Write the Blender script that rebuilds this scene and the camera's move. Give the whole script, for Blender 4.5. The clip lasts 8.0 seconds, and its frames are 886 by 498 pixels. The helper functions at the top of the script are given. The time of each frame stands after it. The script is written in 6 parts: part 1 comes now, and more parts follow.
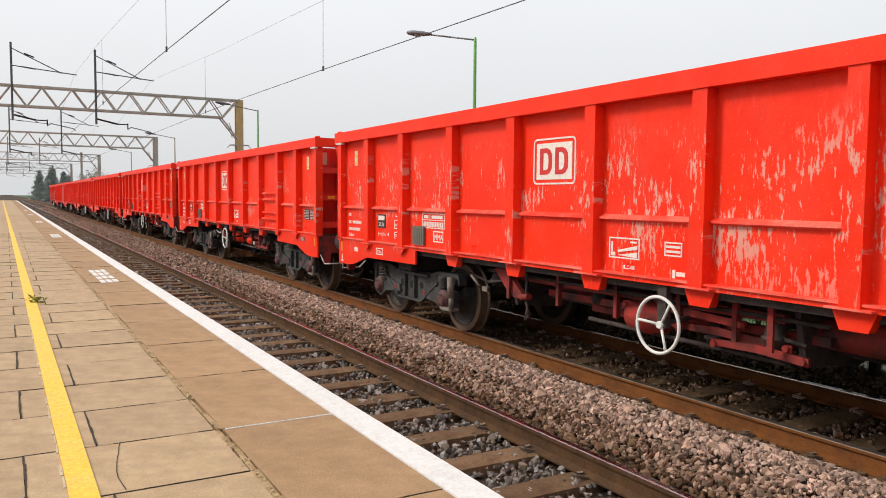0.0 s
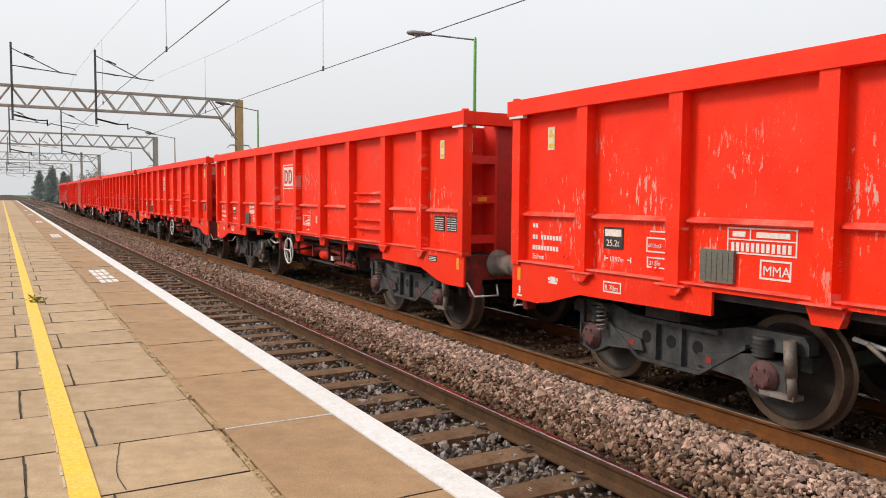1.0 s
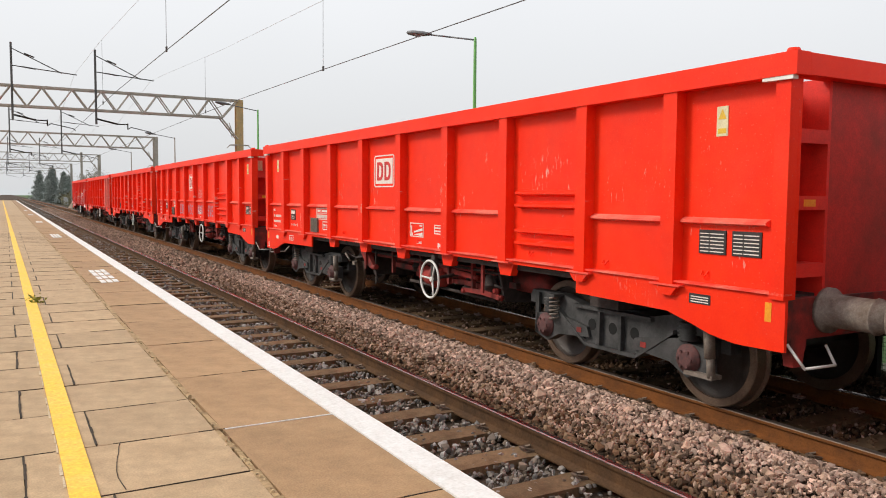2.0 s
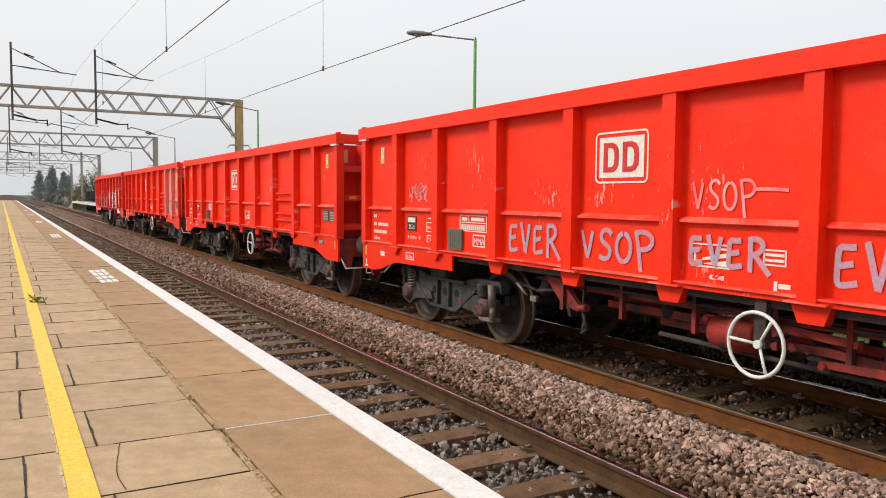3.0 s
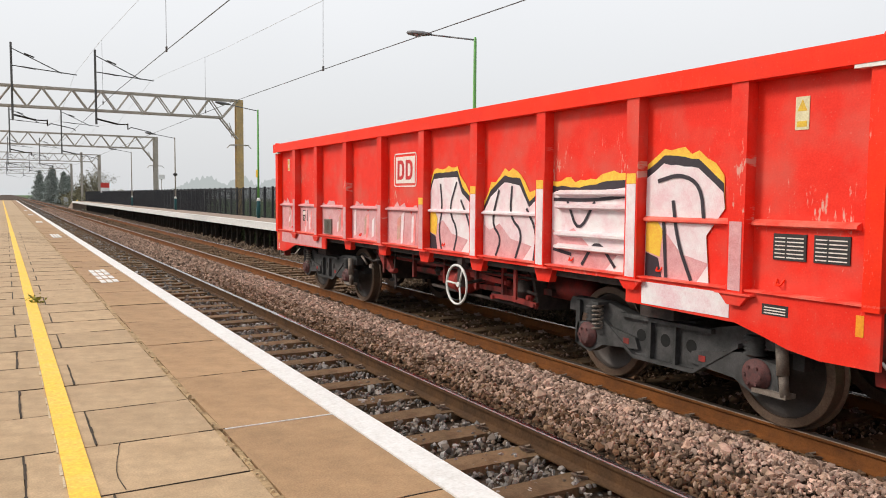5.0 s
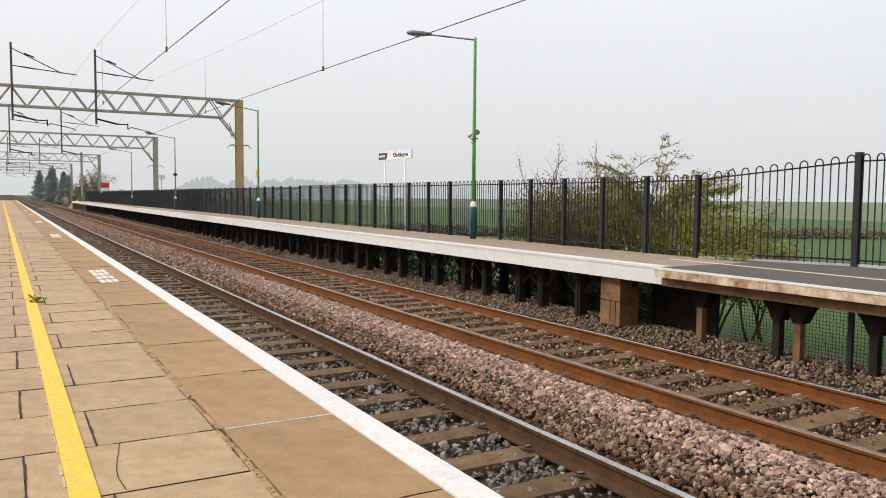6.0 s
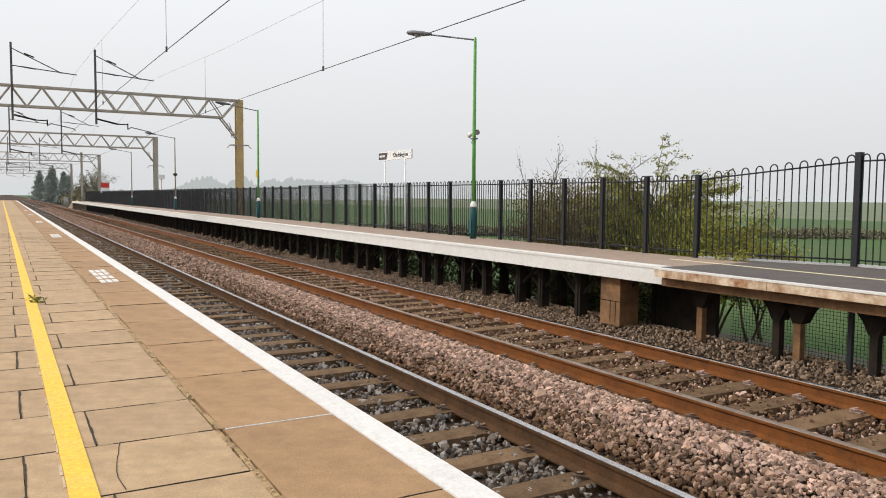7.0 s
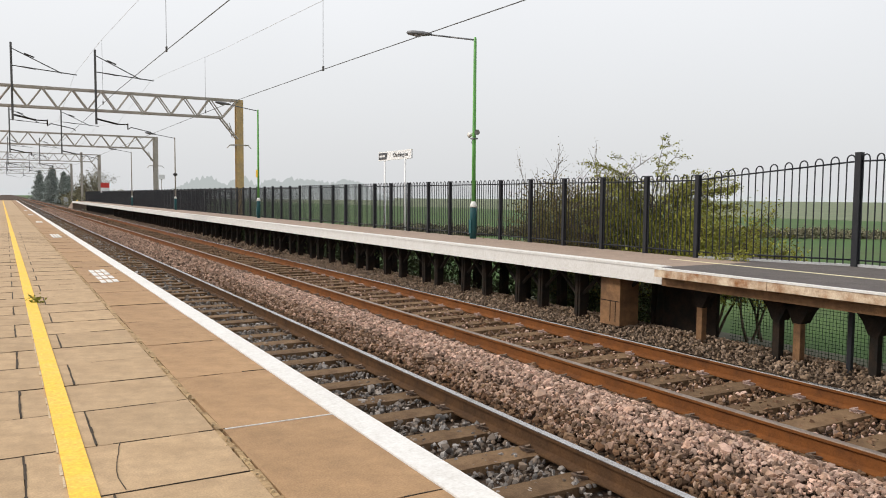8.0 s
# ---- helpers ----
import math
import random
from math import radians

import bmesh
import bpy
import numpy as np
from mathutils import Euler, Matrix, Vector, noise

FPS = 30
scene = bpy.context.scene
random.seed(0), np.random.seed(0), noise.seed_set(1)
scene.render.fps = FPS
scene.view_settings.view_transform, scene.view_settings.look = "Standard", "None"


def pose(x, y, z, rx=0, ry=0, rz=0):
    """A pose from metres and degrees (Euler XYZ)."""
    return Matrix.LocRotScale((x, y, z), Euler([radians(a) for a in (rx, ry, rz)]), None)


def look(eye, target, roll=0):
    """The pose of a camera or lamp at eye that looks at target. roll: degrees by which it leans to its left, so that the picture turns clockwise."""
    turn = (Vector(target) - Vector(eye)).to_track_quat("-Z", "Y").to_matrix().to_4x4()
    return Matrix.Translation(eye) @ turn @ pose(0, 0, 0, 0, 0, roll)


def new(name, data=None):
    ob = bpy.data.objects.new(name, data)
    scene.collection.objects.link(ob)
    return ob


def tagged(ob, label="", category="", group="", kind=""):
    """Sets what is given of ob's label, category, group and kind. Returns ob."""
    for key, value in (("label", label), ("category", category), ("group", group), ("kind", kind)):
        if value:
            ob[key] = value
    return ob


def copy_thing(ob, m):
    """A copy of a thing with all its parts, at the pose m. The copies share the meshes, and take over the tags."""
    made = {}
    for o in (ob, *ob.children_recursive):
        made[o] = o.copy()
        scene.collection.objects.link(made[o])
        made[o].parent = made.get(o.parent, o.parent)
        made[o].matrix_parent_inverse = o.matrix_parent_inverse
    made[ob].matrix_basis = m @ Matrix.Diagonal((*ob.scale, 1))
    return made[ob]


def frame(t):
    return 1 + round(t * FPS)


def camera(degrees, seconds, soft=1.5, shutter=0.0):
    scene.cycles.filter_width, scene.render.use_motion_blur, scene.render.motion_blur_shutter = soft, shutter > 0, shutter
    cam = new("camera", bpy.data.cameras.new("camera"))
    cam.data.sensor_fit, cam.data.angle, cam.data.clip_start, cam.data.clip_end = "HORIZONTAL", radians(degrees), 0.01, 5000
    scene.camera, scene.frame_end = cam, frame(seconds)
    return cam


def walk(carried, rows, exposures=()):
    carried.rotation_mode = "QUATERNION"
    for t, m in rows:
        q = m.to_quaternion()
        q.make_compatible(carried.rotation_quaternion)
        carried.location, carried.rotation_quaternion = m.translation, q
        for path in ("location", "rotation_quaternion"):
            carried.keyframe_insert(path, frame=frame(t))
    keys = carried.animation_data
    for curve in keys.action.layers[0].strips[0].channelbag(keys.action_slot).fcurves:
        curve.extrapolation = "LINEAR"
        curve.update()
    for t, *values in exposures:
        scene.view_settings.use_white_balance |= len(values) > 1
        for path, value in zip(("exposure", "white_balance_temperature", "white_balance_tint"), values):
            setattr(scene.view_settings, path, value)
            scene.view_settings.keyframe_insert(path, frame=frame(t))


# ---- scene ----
# The place: y runs along the railway, x across it towards the field, z = 0 at the rail heads.
cam = camera(59.87, 8.0, soft=1.0)
EYE = Vector((0.0, 0.0, 1.81))
YAW, PITCH, ROLL = radians(29.593), radians(3.849), 0.478
AIM = EYE + Vector((math.sin(YAW) * math.cos(PITCH), math.cos(YAW) * math.cos(PITCH), -math.sin(PITCH)))
walk(cam, [(0.0, look(EYE, AIM, ROLL)), (8.0, look(EYE, AIM, ROLL))])

# ---- light: bright overcast, soft sun from behind the near platform ----
SUN_AZ, SUN_EL = radians(300), radians(37)
world = bpy.data.worlds.new("overcast_sky")
scene.world = world
world.use_nodes = True
wn, wl = world.node_tree.nodes, world.node_tree.links
wn.clear()
sky = wn.new("ShaderNodeTexSky")
sky.sky_type, sky.sun_disc, sky.sun_elevation, sky.sun_rotation = "NISHITA", False, SUN_EL, SUN_AZ
sky.dust_density = 6.0
sky_gain = wn.new("ShaderNodeMix")
sky_gain.data_type, sky_gain.blend_type = "RGBA", "MULTIPLY"
sky_gain.inputs[0].default_value = 1.0
sky_gain.inputs[7].default_value = (0.08, 0.08, 0.08, 1)
cloud = wn.new("ShaderNodeMix")
cloud.data_type = "RGBA"
cloud.inputs[0].default_value = 0.86
wl.new(sky.outputs[0], sky_gain.inputs[6])
wl.new(sky_gain.outputs[2], cloud.inputs[6])
wcoord = wn.new("ShaderNodeTexCoord")
wnoise = wn.new("ShaderNodeTexNoise")
wnoise.inputs["Scale"].default_value = 1.6
wnoise.inputs["Detail"].default_value = 3
wramp = wn.new("ShaderNodeValToRGB")
wramp.color_ramp.elements[0].position, wramp.color_ramp.elements[0].color = 0.3, (0.80, 0.808, 0.826, 1)
wramp.color_ramp.elements[1].position, wramp.color_ramp.elements[1].color = 0.75, (0.872, 0.880, 0.896, 1)
wl.new(wcoord.outputs["Generated"], wnoise.inputs["Vector"])
wl.new(wnoise.outputs[0], wramp.inputs[0])
# the cloud cover is brighter overhead than at the misty horizon
wsep = wn.new("ShaderNodeSeparateXYZ")
wl.new(wcoord.outputs["Generated"], wsep.inputs[0])
wlift = wn.new("ShaderNodeMapRange")
wlift.inputs["From Min"].default_value, wlift.inputs["From Max"].default_value = 0.0, 0.30
wl.new(wsep.outputs[2], wlift.inputs["Value"])
wgrad = wn.new("ShaderNodeMix")
wgrad.data_type = "RGBA"
wgrad.inputs[6].default_value = (0.64, 0.65, 0.663, 1)
wl.new(wlift.outputs[0], wgrad.inputs[0])
wl.new(wramp.outputs[0], wgrad.inputs[7])
wl.new(wgrad.outputs[2], cloud.inputs[7])
back = wn.new("ShaderNodeBackground")
back.inputs[1].default_value = 1.0
wout = wn.new("ShaderNodeOutputWorld")
wl.new(cloud.outputs[2], back.inputs[0])
wl.new(back.outputs[0], wout.inputs[0])
sun_data = bpy.data.lights.new("sun", "SUN")
sun_data.energy, sun_data.angle, sun_data.color = 1.95, radians(15), (1.0, 0.93, 0.83)
sun = new("sun", sun_data)
sun_dir = Vector((math.sin(SUN_AZ) * math.cos(SUN_EL), math.cos(SUN_AZ) * math.cos(SUN_EL), math.sin(SUN_EL)))
sun.matrix_world = look(sun_dir * 60, (0, 0, 0))
scene.view_settings.exposure = 0.32


# ---- materials ----
def mat(name, base, rough=0.7, metal=0.0, dark=None, scale=6.0, amount=0.5, bump=0.15, fine=90.0, per_piece=0.0, island=False, spec=0.5, tone=None):
    """A surface with a broad stain noise, a fine grain and relief; dark is the colour of its stains."""
    m = bpy.data.materials.new(name)
    m.use_nodes = True
    n, l = m.node_tree.nodes, m.node_tree.links
    b = n["Principled BSDF"]
    b.inputs["Roughness"].default_value, b.inputs["Metallic"].default_value = rough, metal
    b.inputs["Specular IOR Level"].default_value = spec
    co = n.new("ShaderNodeTexCoord")
    big = n.new("ShaderNodeTexNoise")
    big.inputs["Scale"].default_value, big.inputs["Detail"].default_value, big.inputs["Roughness"].default_value = scale, 5, 0.6
    small = n.new("ShaderNodeTexNoise")
    small.inputs["Scale"].default_value, small.inputs["Detail"].default_value = fine, 2
    l.new(co.outputs["Object"], big.inputs["Vector"])
    l.new(co.outputs["Object"], small.inputs["Vector"])
    ramp = n.new("ShaderNodeValToRGB")
    ramp.color_ramp.elements[0].position, ramp.color_ramp.elements[1].position = 0.38, 0.68
    ramp.color_ramp.elements[0].color = (0, 0, 0, 1)
    ramp.color_ramp.elements[1].color = (amount, amount, amount, 1)
    l.new(big.outputs[0], ramp.inputs[0])
    mix = n.new("ShaderNodeMix")
    mix.data_type = "RGBA"
    dark = dark or tuple(c * 0.55 for c in base)
    mix.inputs[6].default_value, mix.inputs[7].default_value = (*base, 1), (*dark, 1)
    l.new(ramp.outputs[0], mix.inputs[0])
    grain = n.new("ShaderNodeMix")
    grain.data_type, grain.blend_type = "RGBA", "OVERLAY"
    grain.inputs[0].default_value = 0.35
    l.new(mix.outputs[2], grain.inputs[6])
    l.new(small.outputs[0], grain.inputs[7])
    mid = n.new("ShaderNodeTexNoise")
    mid.inputs["Scale"].default_value, mid.inputs["Detail"].default_value, mid.inputs["Roughness"].default_value = scale * 5.3, 6, 0.7
    l.new(co.outputs["Object"], mid.inputs["Vector"])
    mottle = n.new("ShaderNodeMix")
    mottle.data_type, mottle.blend_type = "RGBA", "OVERLAY"
    mottle.inputs[0].default_value = 0.45
    l.new(grain.outputs[2], mottle.inputs[6])
    l.new(mid.outputs[0], mottle.inputs[7])
    last = mottle.outputs[2]
    if per_piece:
        who = n.new("ShaderNodeNewGeometry" if island else "ShaderNodeObjectInfo")
        rnd = who.outputs["Random Per Island"] if island else who.outputs["Random"]
        rng = n.new("ShaderNodeMapRange")
        rng.inputs["To Min"].default_value, rng.inputs["To Max"].default_value = 1 - per_piece, 1 + per_piece
        l.new(rnd, rng.inputs["Value"])
        if tone:
            pick = n.new("ShaderNodeMath")
            pick.operation = "MULTIPLY"
            pick.inputs[1].default_value = 7.31
            l.new(rnd, pick.inputs[0])
            wrap = n.new("ShaderNodeMath")
            wrap.operation = "FRACT"
            l.new(pick.outputs[0], wrap.inputs[0])
            two = n.new("ShaderNodeMix")
            two.data_type = "RGBA"
            l.new(wrap.outputs[0], two.inputs[0])
            l.new(last, two.inputs[6])
            two.inputs[7].default_value = (*tone, 1)
            last = two.outputs[2]
        vary = n.new("ShaderNodeHueSaturation")
        l.new(rng.outputs[0], vary.inputs["Value"])
        l.new(last, vary.inputs["Color"])
        last = vary.outputs[0]
    l.new(last, b.inputs["Base Color"])
    if bump:
        bp = n.new("ShaderNodeBump")
        bp.inputs["Strength"].default_value, bp.inputs["Distance"].default_value = bump, 0.01
        l.new(small.outputs[0], bp.inputs["Height"])
        l.new(bp.outputs[0], b.inputs["Normal"])
    return m


def worn_red(name, chips, fade, base=(0.90, 0.030, 0.003), rub=(0.66, 0.36, 0.29)):
    """Red wagon paint, scraped in upright streaks round the waist, with faded patches and run-down grime."""
    m = mat(name, base, rough=0.5, dark=(0.78, 0.017, 0.005), scale=1.3, amount=0.5, bump=0.10, fine=70, spec=0.22)
    n, l = m.node_tree.nodes, m.node_tree.links
    b = n["Principled BSDF"]
    co = n.new("ShaderNodeTexCoord")
    who = n.new("ShaderNodeObjectInfo")
    add = n.new("ShaderNodeVectorMath")
    l.new(co.outputs["Object"], add.inputs[0])
    spread = n.new("ShaderNodeMath")
    spread.operation = "MULTIPLY"
    spread.inputs[1].default_value = 40.0
    l.new(who.outputs["Random"], spread.inputs[0])
    l.new(spread.outputs[0], add.inputs[1])
    mp = n.new("ShaderNodeMapping")
    mp.inputs["Scale"].default_value = (1, 26, 7)
    l.new(add.outputs[0], mp.inputs[0])
    streak = n.new("ShaderNodeTexNoise")
    streak.inputs["Scale"].default_value, streak.inputs["Detail"].default_value, streak.inputs["Roughness"].default_value = 1.0, 6, 0.7
    l.new(mp.outputs[0], streak.inputs["Vector"])
    patch = n.new("ShaderNodeTexNoise")
    patch.inputs["Scale"].default_value, patch.inputs["Detail"].default_value = 1.5, 2
    l.new(add.outputs[0], patch.inputs["Vector"])
    both = n.new("ShaderNodeMath")
    both.operation = "MULTIPLY_ADD"
    both.inputs[1].default_value = 0.55
    l.new(patch.outputs[0], both.inputs[0])
    l.new(streak.outputs[0], both.inputs[2])
    rp = n.new("ShaderNodeValToRGB")
    rp.color_ramp.elements[0].position, rp.color_ramp.elements[1].position = 0.98 - chips, 1.03 - chips
    l.new(both.outputs[0], rp.inputs[0])
    # scrapes keep to a belt over the waist rail
    sep = n.new("ShaderNodeSeparateXYZ")
    l.new(co.outputs["Object"], sep.inputs[0])
    belt = n.new("ShaderNodeValToRGB")
    e = belt.color_ramp.elements
    e[0].position, e[0].color = 0.30, (0.05, 0.05, 0.05, 1)
    e[1].position, e[1].color = 0.57, (1, 1, 1, 1)
    f = e.new(0.74)
    f.color = (0.8, 0.8, 0.8, 1)
    g = e.new(0.86)
    g.color = (0.04, 0.04, 0.04, 1)
    zr = n.new("ShaderNodeMath")
    zr.operation = "MULTIPLY"
    zr.inputs[1].default_value = 1 / 2.88
    l.new(sep.outputs[2], zr.inputs[0])
    l.new(zr.outputs[0], belt.inputs[0])
    mul = n.new("ShaderNodeMath")
    mul.operation = "MULTIPLY"
    l.new(rp.outputs[0], mul.inputs[0])
    l.new(belt.outputs[0], mul.inputs[1])
    old = b.inputs["Base Color"].links[0].from_socket
    fader = n.new("ShaderNodeMix")
    fader.data_type = "RGBA"
    fade_noise = n.new("ShaderNodeTexNoise")
    fade_noise.inputs["Scale"].default_value, fade_noise.inputs["Detail"].default_value = 2.4, 6
    l.new(add.outputs[0], fade_noise.inputs["Vector"])
    fr = n.new("ShaderNodeValToRGB")
    fr.color_ramp.elements[0].position, fr.color_ramp.elements[1].position = 0.45, 0.75
    fr.color_ramp.elements[1].color = (fade, fade, fade, 1)
    l.new(fade_noise.outputs[0], fr.inputs[0])
    l.new(fr.outputs[0], fader.inputs[0])
    l.new(old, fader.inputs[6])
    fader.inputs[7].default_value = (0.55, 0.16, 0.12, 1)
    mix = n.new("ShaderNodeMix")
    mix.data_type = "RGBA"
    l.new(mul.outputs[0], mix.inputs[0])
    l.new(fader.outputs[2], mix.inputs[6])
    mix.inputs[7].default_value = (*rub, 1)
    # pinhead chips
    pit_noise = n.new("ShaderNodeTexNoise")
    pit_noise.inputs["Scale"].default_value, pit_noise.inputs["Detail"].default_value = 55, 1
    l.new(add.outputs[0], pit_noise.inputs["Vector"])
    pr = n.new("ShaderNodeValToRGB")
    pr.color_ramp.elements[0].position, pr.color_ramp.elements[1].position = 0.70, 0.76
    pr.color_ramp.elements[1].color = (0.28, 0.28, 0.28, 1)
    l.new(pit_noise.outputs[0], pr.inputs[0])
    pits = n.new("ShaderNodeMix")
    pits.data_type = "RGBA"
    l.new(pr.outputs[0], pits.inputs[0])
    l.new(mix.outputs[2], pits.inputs[6])
    pits.inputs[7].default_value = (0.72, 0.22, 0.15, 1)
    l.new(pits.outputs[2], b.inputs["Base Color"])
    return m


RED = worn_red("red_wagon_paint", 0.045, 0.07)
RED_CHIPPED = worn_red("chipped_red_paint", 0.09, 0.09)
RED_SCRAPED = worn_red("scraped_red_paint", 0.125, 0.12)
RED_PALE = worn_red("sun_bleached_red_paint", 0.04, 0.5, base=(0.84, 0.29, 0.24))
RED_DULL = worn_red("dull_grimy_red_paint", 0.06, 0.5, base=(0.80, 0.032, 0.016))
WORN_RAIL = mat("scuffed_rail_paint", (0.86, 0.04, 0.018), 0.55, dark=(0.80, 0.32, 0.23), scale=2.6, amount=0.6, bump=0.1)
RED_DIRTY = mat("grimy_red_paint", (0.30, 0.022, 0.016), 0.7, dark=(0.045, 0.018, 0.014), scale=4, amount=1.0)
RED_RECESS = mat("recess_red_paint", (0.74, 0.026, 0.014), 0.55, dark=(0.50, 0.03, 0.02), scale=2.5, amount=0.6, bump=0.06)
# end-wall red: dirty, and darkened further for the shade between wagons
RED_END = mat("shaded_grimy_end_red", (0.50, 0.024, 0.016), 0.6, dark=(0.20, 0.03, 0.018), scale=2, amount=0.85, bump=0.08)
BOGIE = mat("grimy_bogie_steel", (0.064, 0.062, 0.062), 0.65, dark=(0.014, 0.015, 0.014), scale=7, amount=0.9, bump=0.3)
WHEEL = mat("wheel_steel", (0.06, 0.05, 0.045), 0.6, 0.2, dark=(0.05, 0.035, 0.028), scale=6, amount=0.8)
TYRE = mat("polished_tyre_steel", (0.21, 0.145, 0.105), 0.42, 0.5, dark=(0.15, 0.095, 0.065), scale=9)
UNDER = mat("underframe_dirt", (0.07, 0.05, 0.045), 0.85, dark=(0.02, 0.016, 0.014), scale=6, amount=0.9, bump=0.3)
BUFFER = mat("buffer_steel", (0.23, 0.195, 0.165), 0.65, 0.1, dark=(0.10, 0.06, 0.04), scale=8, amount=0.8)
CYLINDER_RED = mat("scuffed_cylinder_red", (0.42, 0.03, 0.02), 0.6, dark=(0.10, 0.025, 0.02), scale=7, amount=0.9)
AXLE_RED = mat("axlebox_cap_paint", (0.13, 0.045, 0.042), 0.7, dark=(0.05, 0.03, 0.03), scale=20, amount=0.8)
WHITE_PAINT = mat("white_lettering", (0.80, 0.76, 0.70), 0.6, dark=(0.62, 0.30, 0.24), scale=30, amount=0.35, bump=0)
WHITE_BAR = mat("white_painted_steel", (0.78, 0.77, 0.73), 0.5, dark=(0.5, 0.47, 0.42), scale=14, amount=0.4, bump=0.05)
FADED = mat("faded_figures", (0.44, 0.17, 0.15), 0.6, dark=(0.36, 0.05, 0.05), scale=12, amount=0.8, bump=0)
BLACK_PLATE = mat("black_label", (0.02, 0.02, 0.02), 0.5, dark=(0.05, 0.04, 0.04), bump=0)
YELLOW_LABEL = mat("yellow_label", (0.75, 0.48, 0.03), 0.5, dark=(0.5, 0.33, 0.05), scale=20, bump=0)
CREAM_LABEL = mat("cream_label", (0.72, 0.66, 0.42), 0.5, dark=(0.5, 0.44, 0.26), scale=20, bump=0)
ORANGE = mat("orange_reflector", (0.85, 0.33, 0.02), 0.4, dark=(0.7, 0.25, 0.02), bump=0)
GREY_PLATE = mat("grey_document_plate", (0.17, 0.17, 0.14), 0.5, 0.3, dark=(0.10, 0.10, 0.08), scale=30)
LOGO_RED = mat("logo_red", (0.62, 0.02, 0.02), 0.5, bump=0)
TAG_BLUE = mat("pale_violet_spray", (0.40, 0.33, 0.44), 0.6, dark=(0.70, 0.16, 0.17), scale=7, amount=0.75, bump=0)
TAG_WASH = mat("faded_pink_wash", (0.66, 0.36, 0.37), 0.6, dark=(0.62, 0.10, 0.09), scale=2.6, amount=0.4, bump=0)
TAG_PINK = mat("pale_pink_spray", (0.82, 0.15, 0.14), 0.6, dark=(0.80, 0.42, 0.42), scale=3, amount=0.9, bump=0)
TAG_WHITE = mat("white_spray", (0.80, 0.74, 0.74), 0.6, dark=(0.76, 0.48, 0.52), scale=4, amount=0.8, bump=0)
TAG_YELLOW = mat("yellow_spray", (0.85, 0.55, 0.05), 0.6, dark=(0.8, 0.3, 0.03), scale=5, bump=0)
TAG_BLACK = mat("black_spray", (0.03, 0.02, 0.03), 0.6, bump=0)
TAG_GREY = mat("rubbed_beige_overpaint", (0.46, 0.37, 0.29), 0.8, dark=(0.70, 0.25, 0.20), scale=4, amount=0.9, bump=0)

JOINT = mat("dark_open_joint", (0.05, 0.034, 0.02), 0.95, dark=(0.02, 0.014, 0.01), scale=40, amount=0.8, bump=0.4)
SLAB = mat("buff_concrete_slab", (0.425, 0.295, 0.172), 0.85, dark=(0.32, 0.212, 0.116), scale=2.2, amount=0.7, bump=0.18, fine=160, per_piece=0.07)
COPING = mat("brown_coping_slab", (0.375, 0.228, 0.115), 0.85, dark=(0.265, 0.155, 0.073), scale=1.8, amount=0.8, bump=0.18, fine=150, per_piece=0.07)
MORTAR = mat("rough_mortar", (0.42, 0.285, 0.145), 0.95, dark=(0.17, 0.105, 0.05), scale=18, amount=0.8, bump=0.6, fine=60)
CRUMB = mat("pale_mortar_crumb", (0.48, 0.36, 0.21), 0.95, dark=(0.32, 0.22, 0.11), scale=1.5, amount=0.8, bump=0.3, fine=12, per_piece=0.35)
OLD_LINE = mat("worn_pale_paint", (0.52, 0.42, 0.30), 0.9, dark=(0.42, 0.30, 0.18), scale=12, amount=0.7, bump=0.1)
YELLOW_LINE = mat("yellow_line_paint", (0.86, 0.50, 0.045), 0.7, dark=(0.80, 0.50, 0.12), scale=7, amount=0.6, bump=0.1)
WHITE_LINE = mat("white_edge_paint", (0.70, 0.685, 0.665), 0.75, dark=(0.56, 0.53, 0.49), scale=5, amount=0.35, bump=0.1)
WALL = mat("platform_wall_brick", (0.20, 0.13, 0.10), 0.9, dark=(0.08, 0.06, 0.05), scale=4, amount=0.8, bump=0.4)
RAIL_RUST = mat("rusty_rail", (0.185, 0.066, 0.017), 0.8, dark=(0.09, 0.036, 0.014), scale=5, amount=0.7, bump=0.2, spec=0.2)
RAIL_DARK = mat("dark_rail_side", (0.105, 0.056, 0.028), 0.85, dark=(0.05, 0.031, 0.02), scale=6, amount=0.7, bump=0.2, spec=0.12)
RAIL_HEAD = mat("polished_rail_head", (0.55, 0.53, 0.52), 0.24, 1.0, dark=(0.35, 0.30, 0.27), scale=3, amount=0.5, bump=0.02)
RAIL_HEAD_DULL = mat("dull_rail_head", (0.36, 0.29, 0.24), 0.38, 0.9, dark=(0.22, 0.13, 0.08), scale=3, amount=0.5, bump=0.03)
SLEEPER = mat("brown_stained_sleeper", (0.185, 0.118, 0.066), 0.9, dark=(0.10, 0.058, 0.031), scale=5, amount=0.8, bump=0.4, per_piece=0.18, spec=0.2)
BALLAST_BED = mat("ballast_bed", (0.075, 0.05, 0.034), 0.95, dark=(0.035, 0.024, 0.018), scale=30, amount=0.9, bump=1.0, fine=55, spec=0.2)
STONE_PINK = mat("pink_granite_ballast", (0.40, 0.255, 0.19), 0.85, dark=(0.17, 0.11, 0.076), scale=5, amount=1.0, bump=0.2, per_piece=0.6, island=True, tone=(0.28, 0.195, 0.145), spec=0.2)
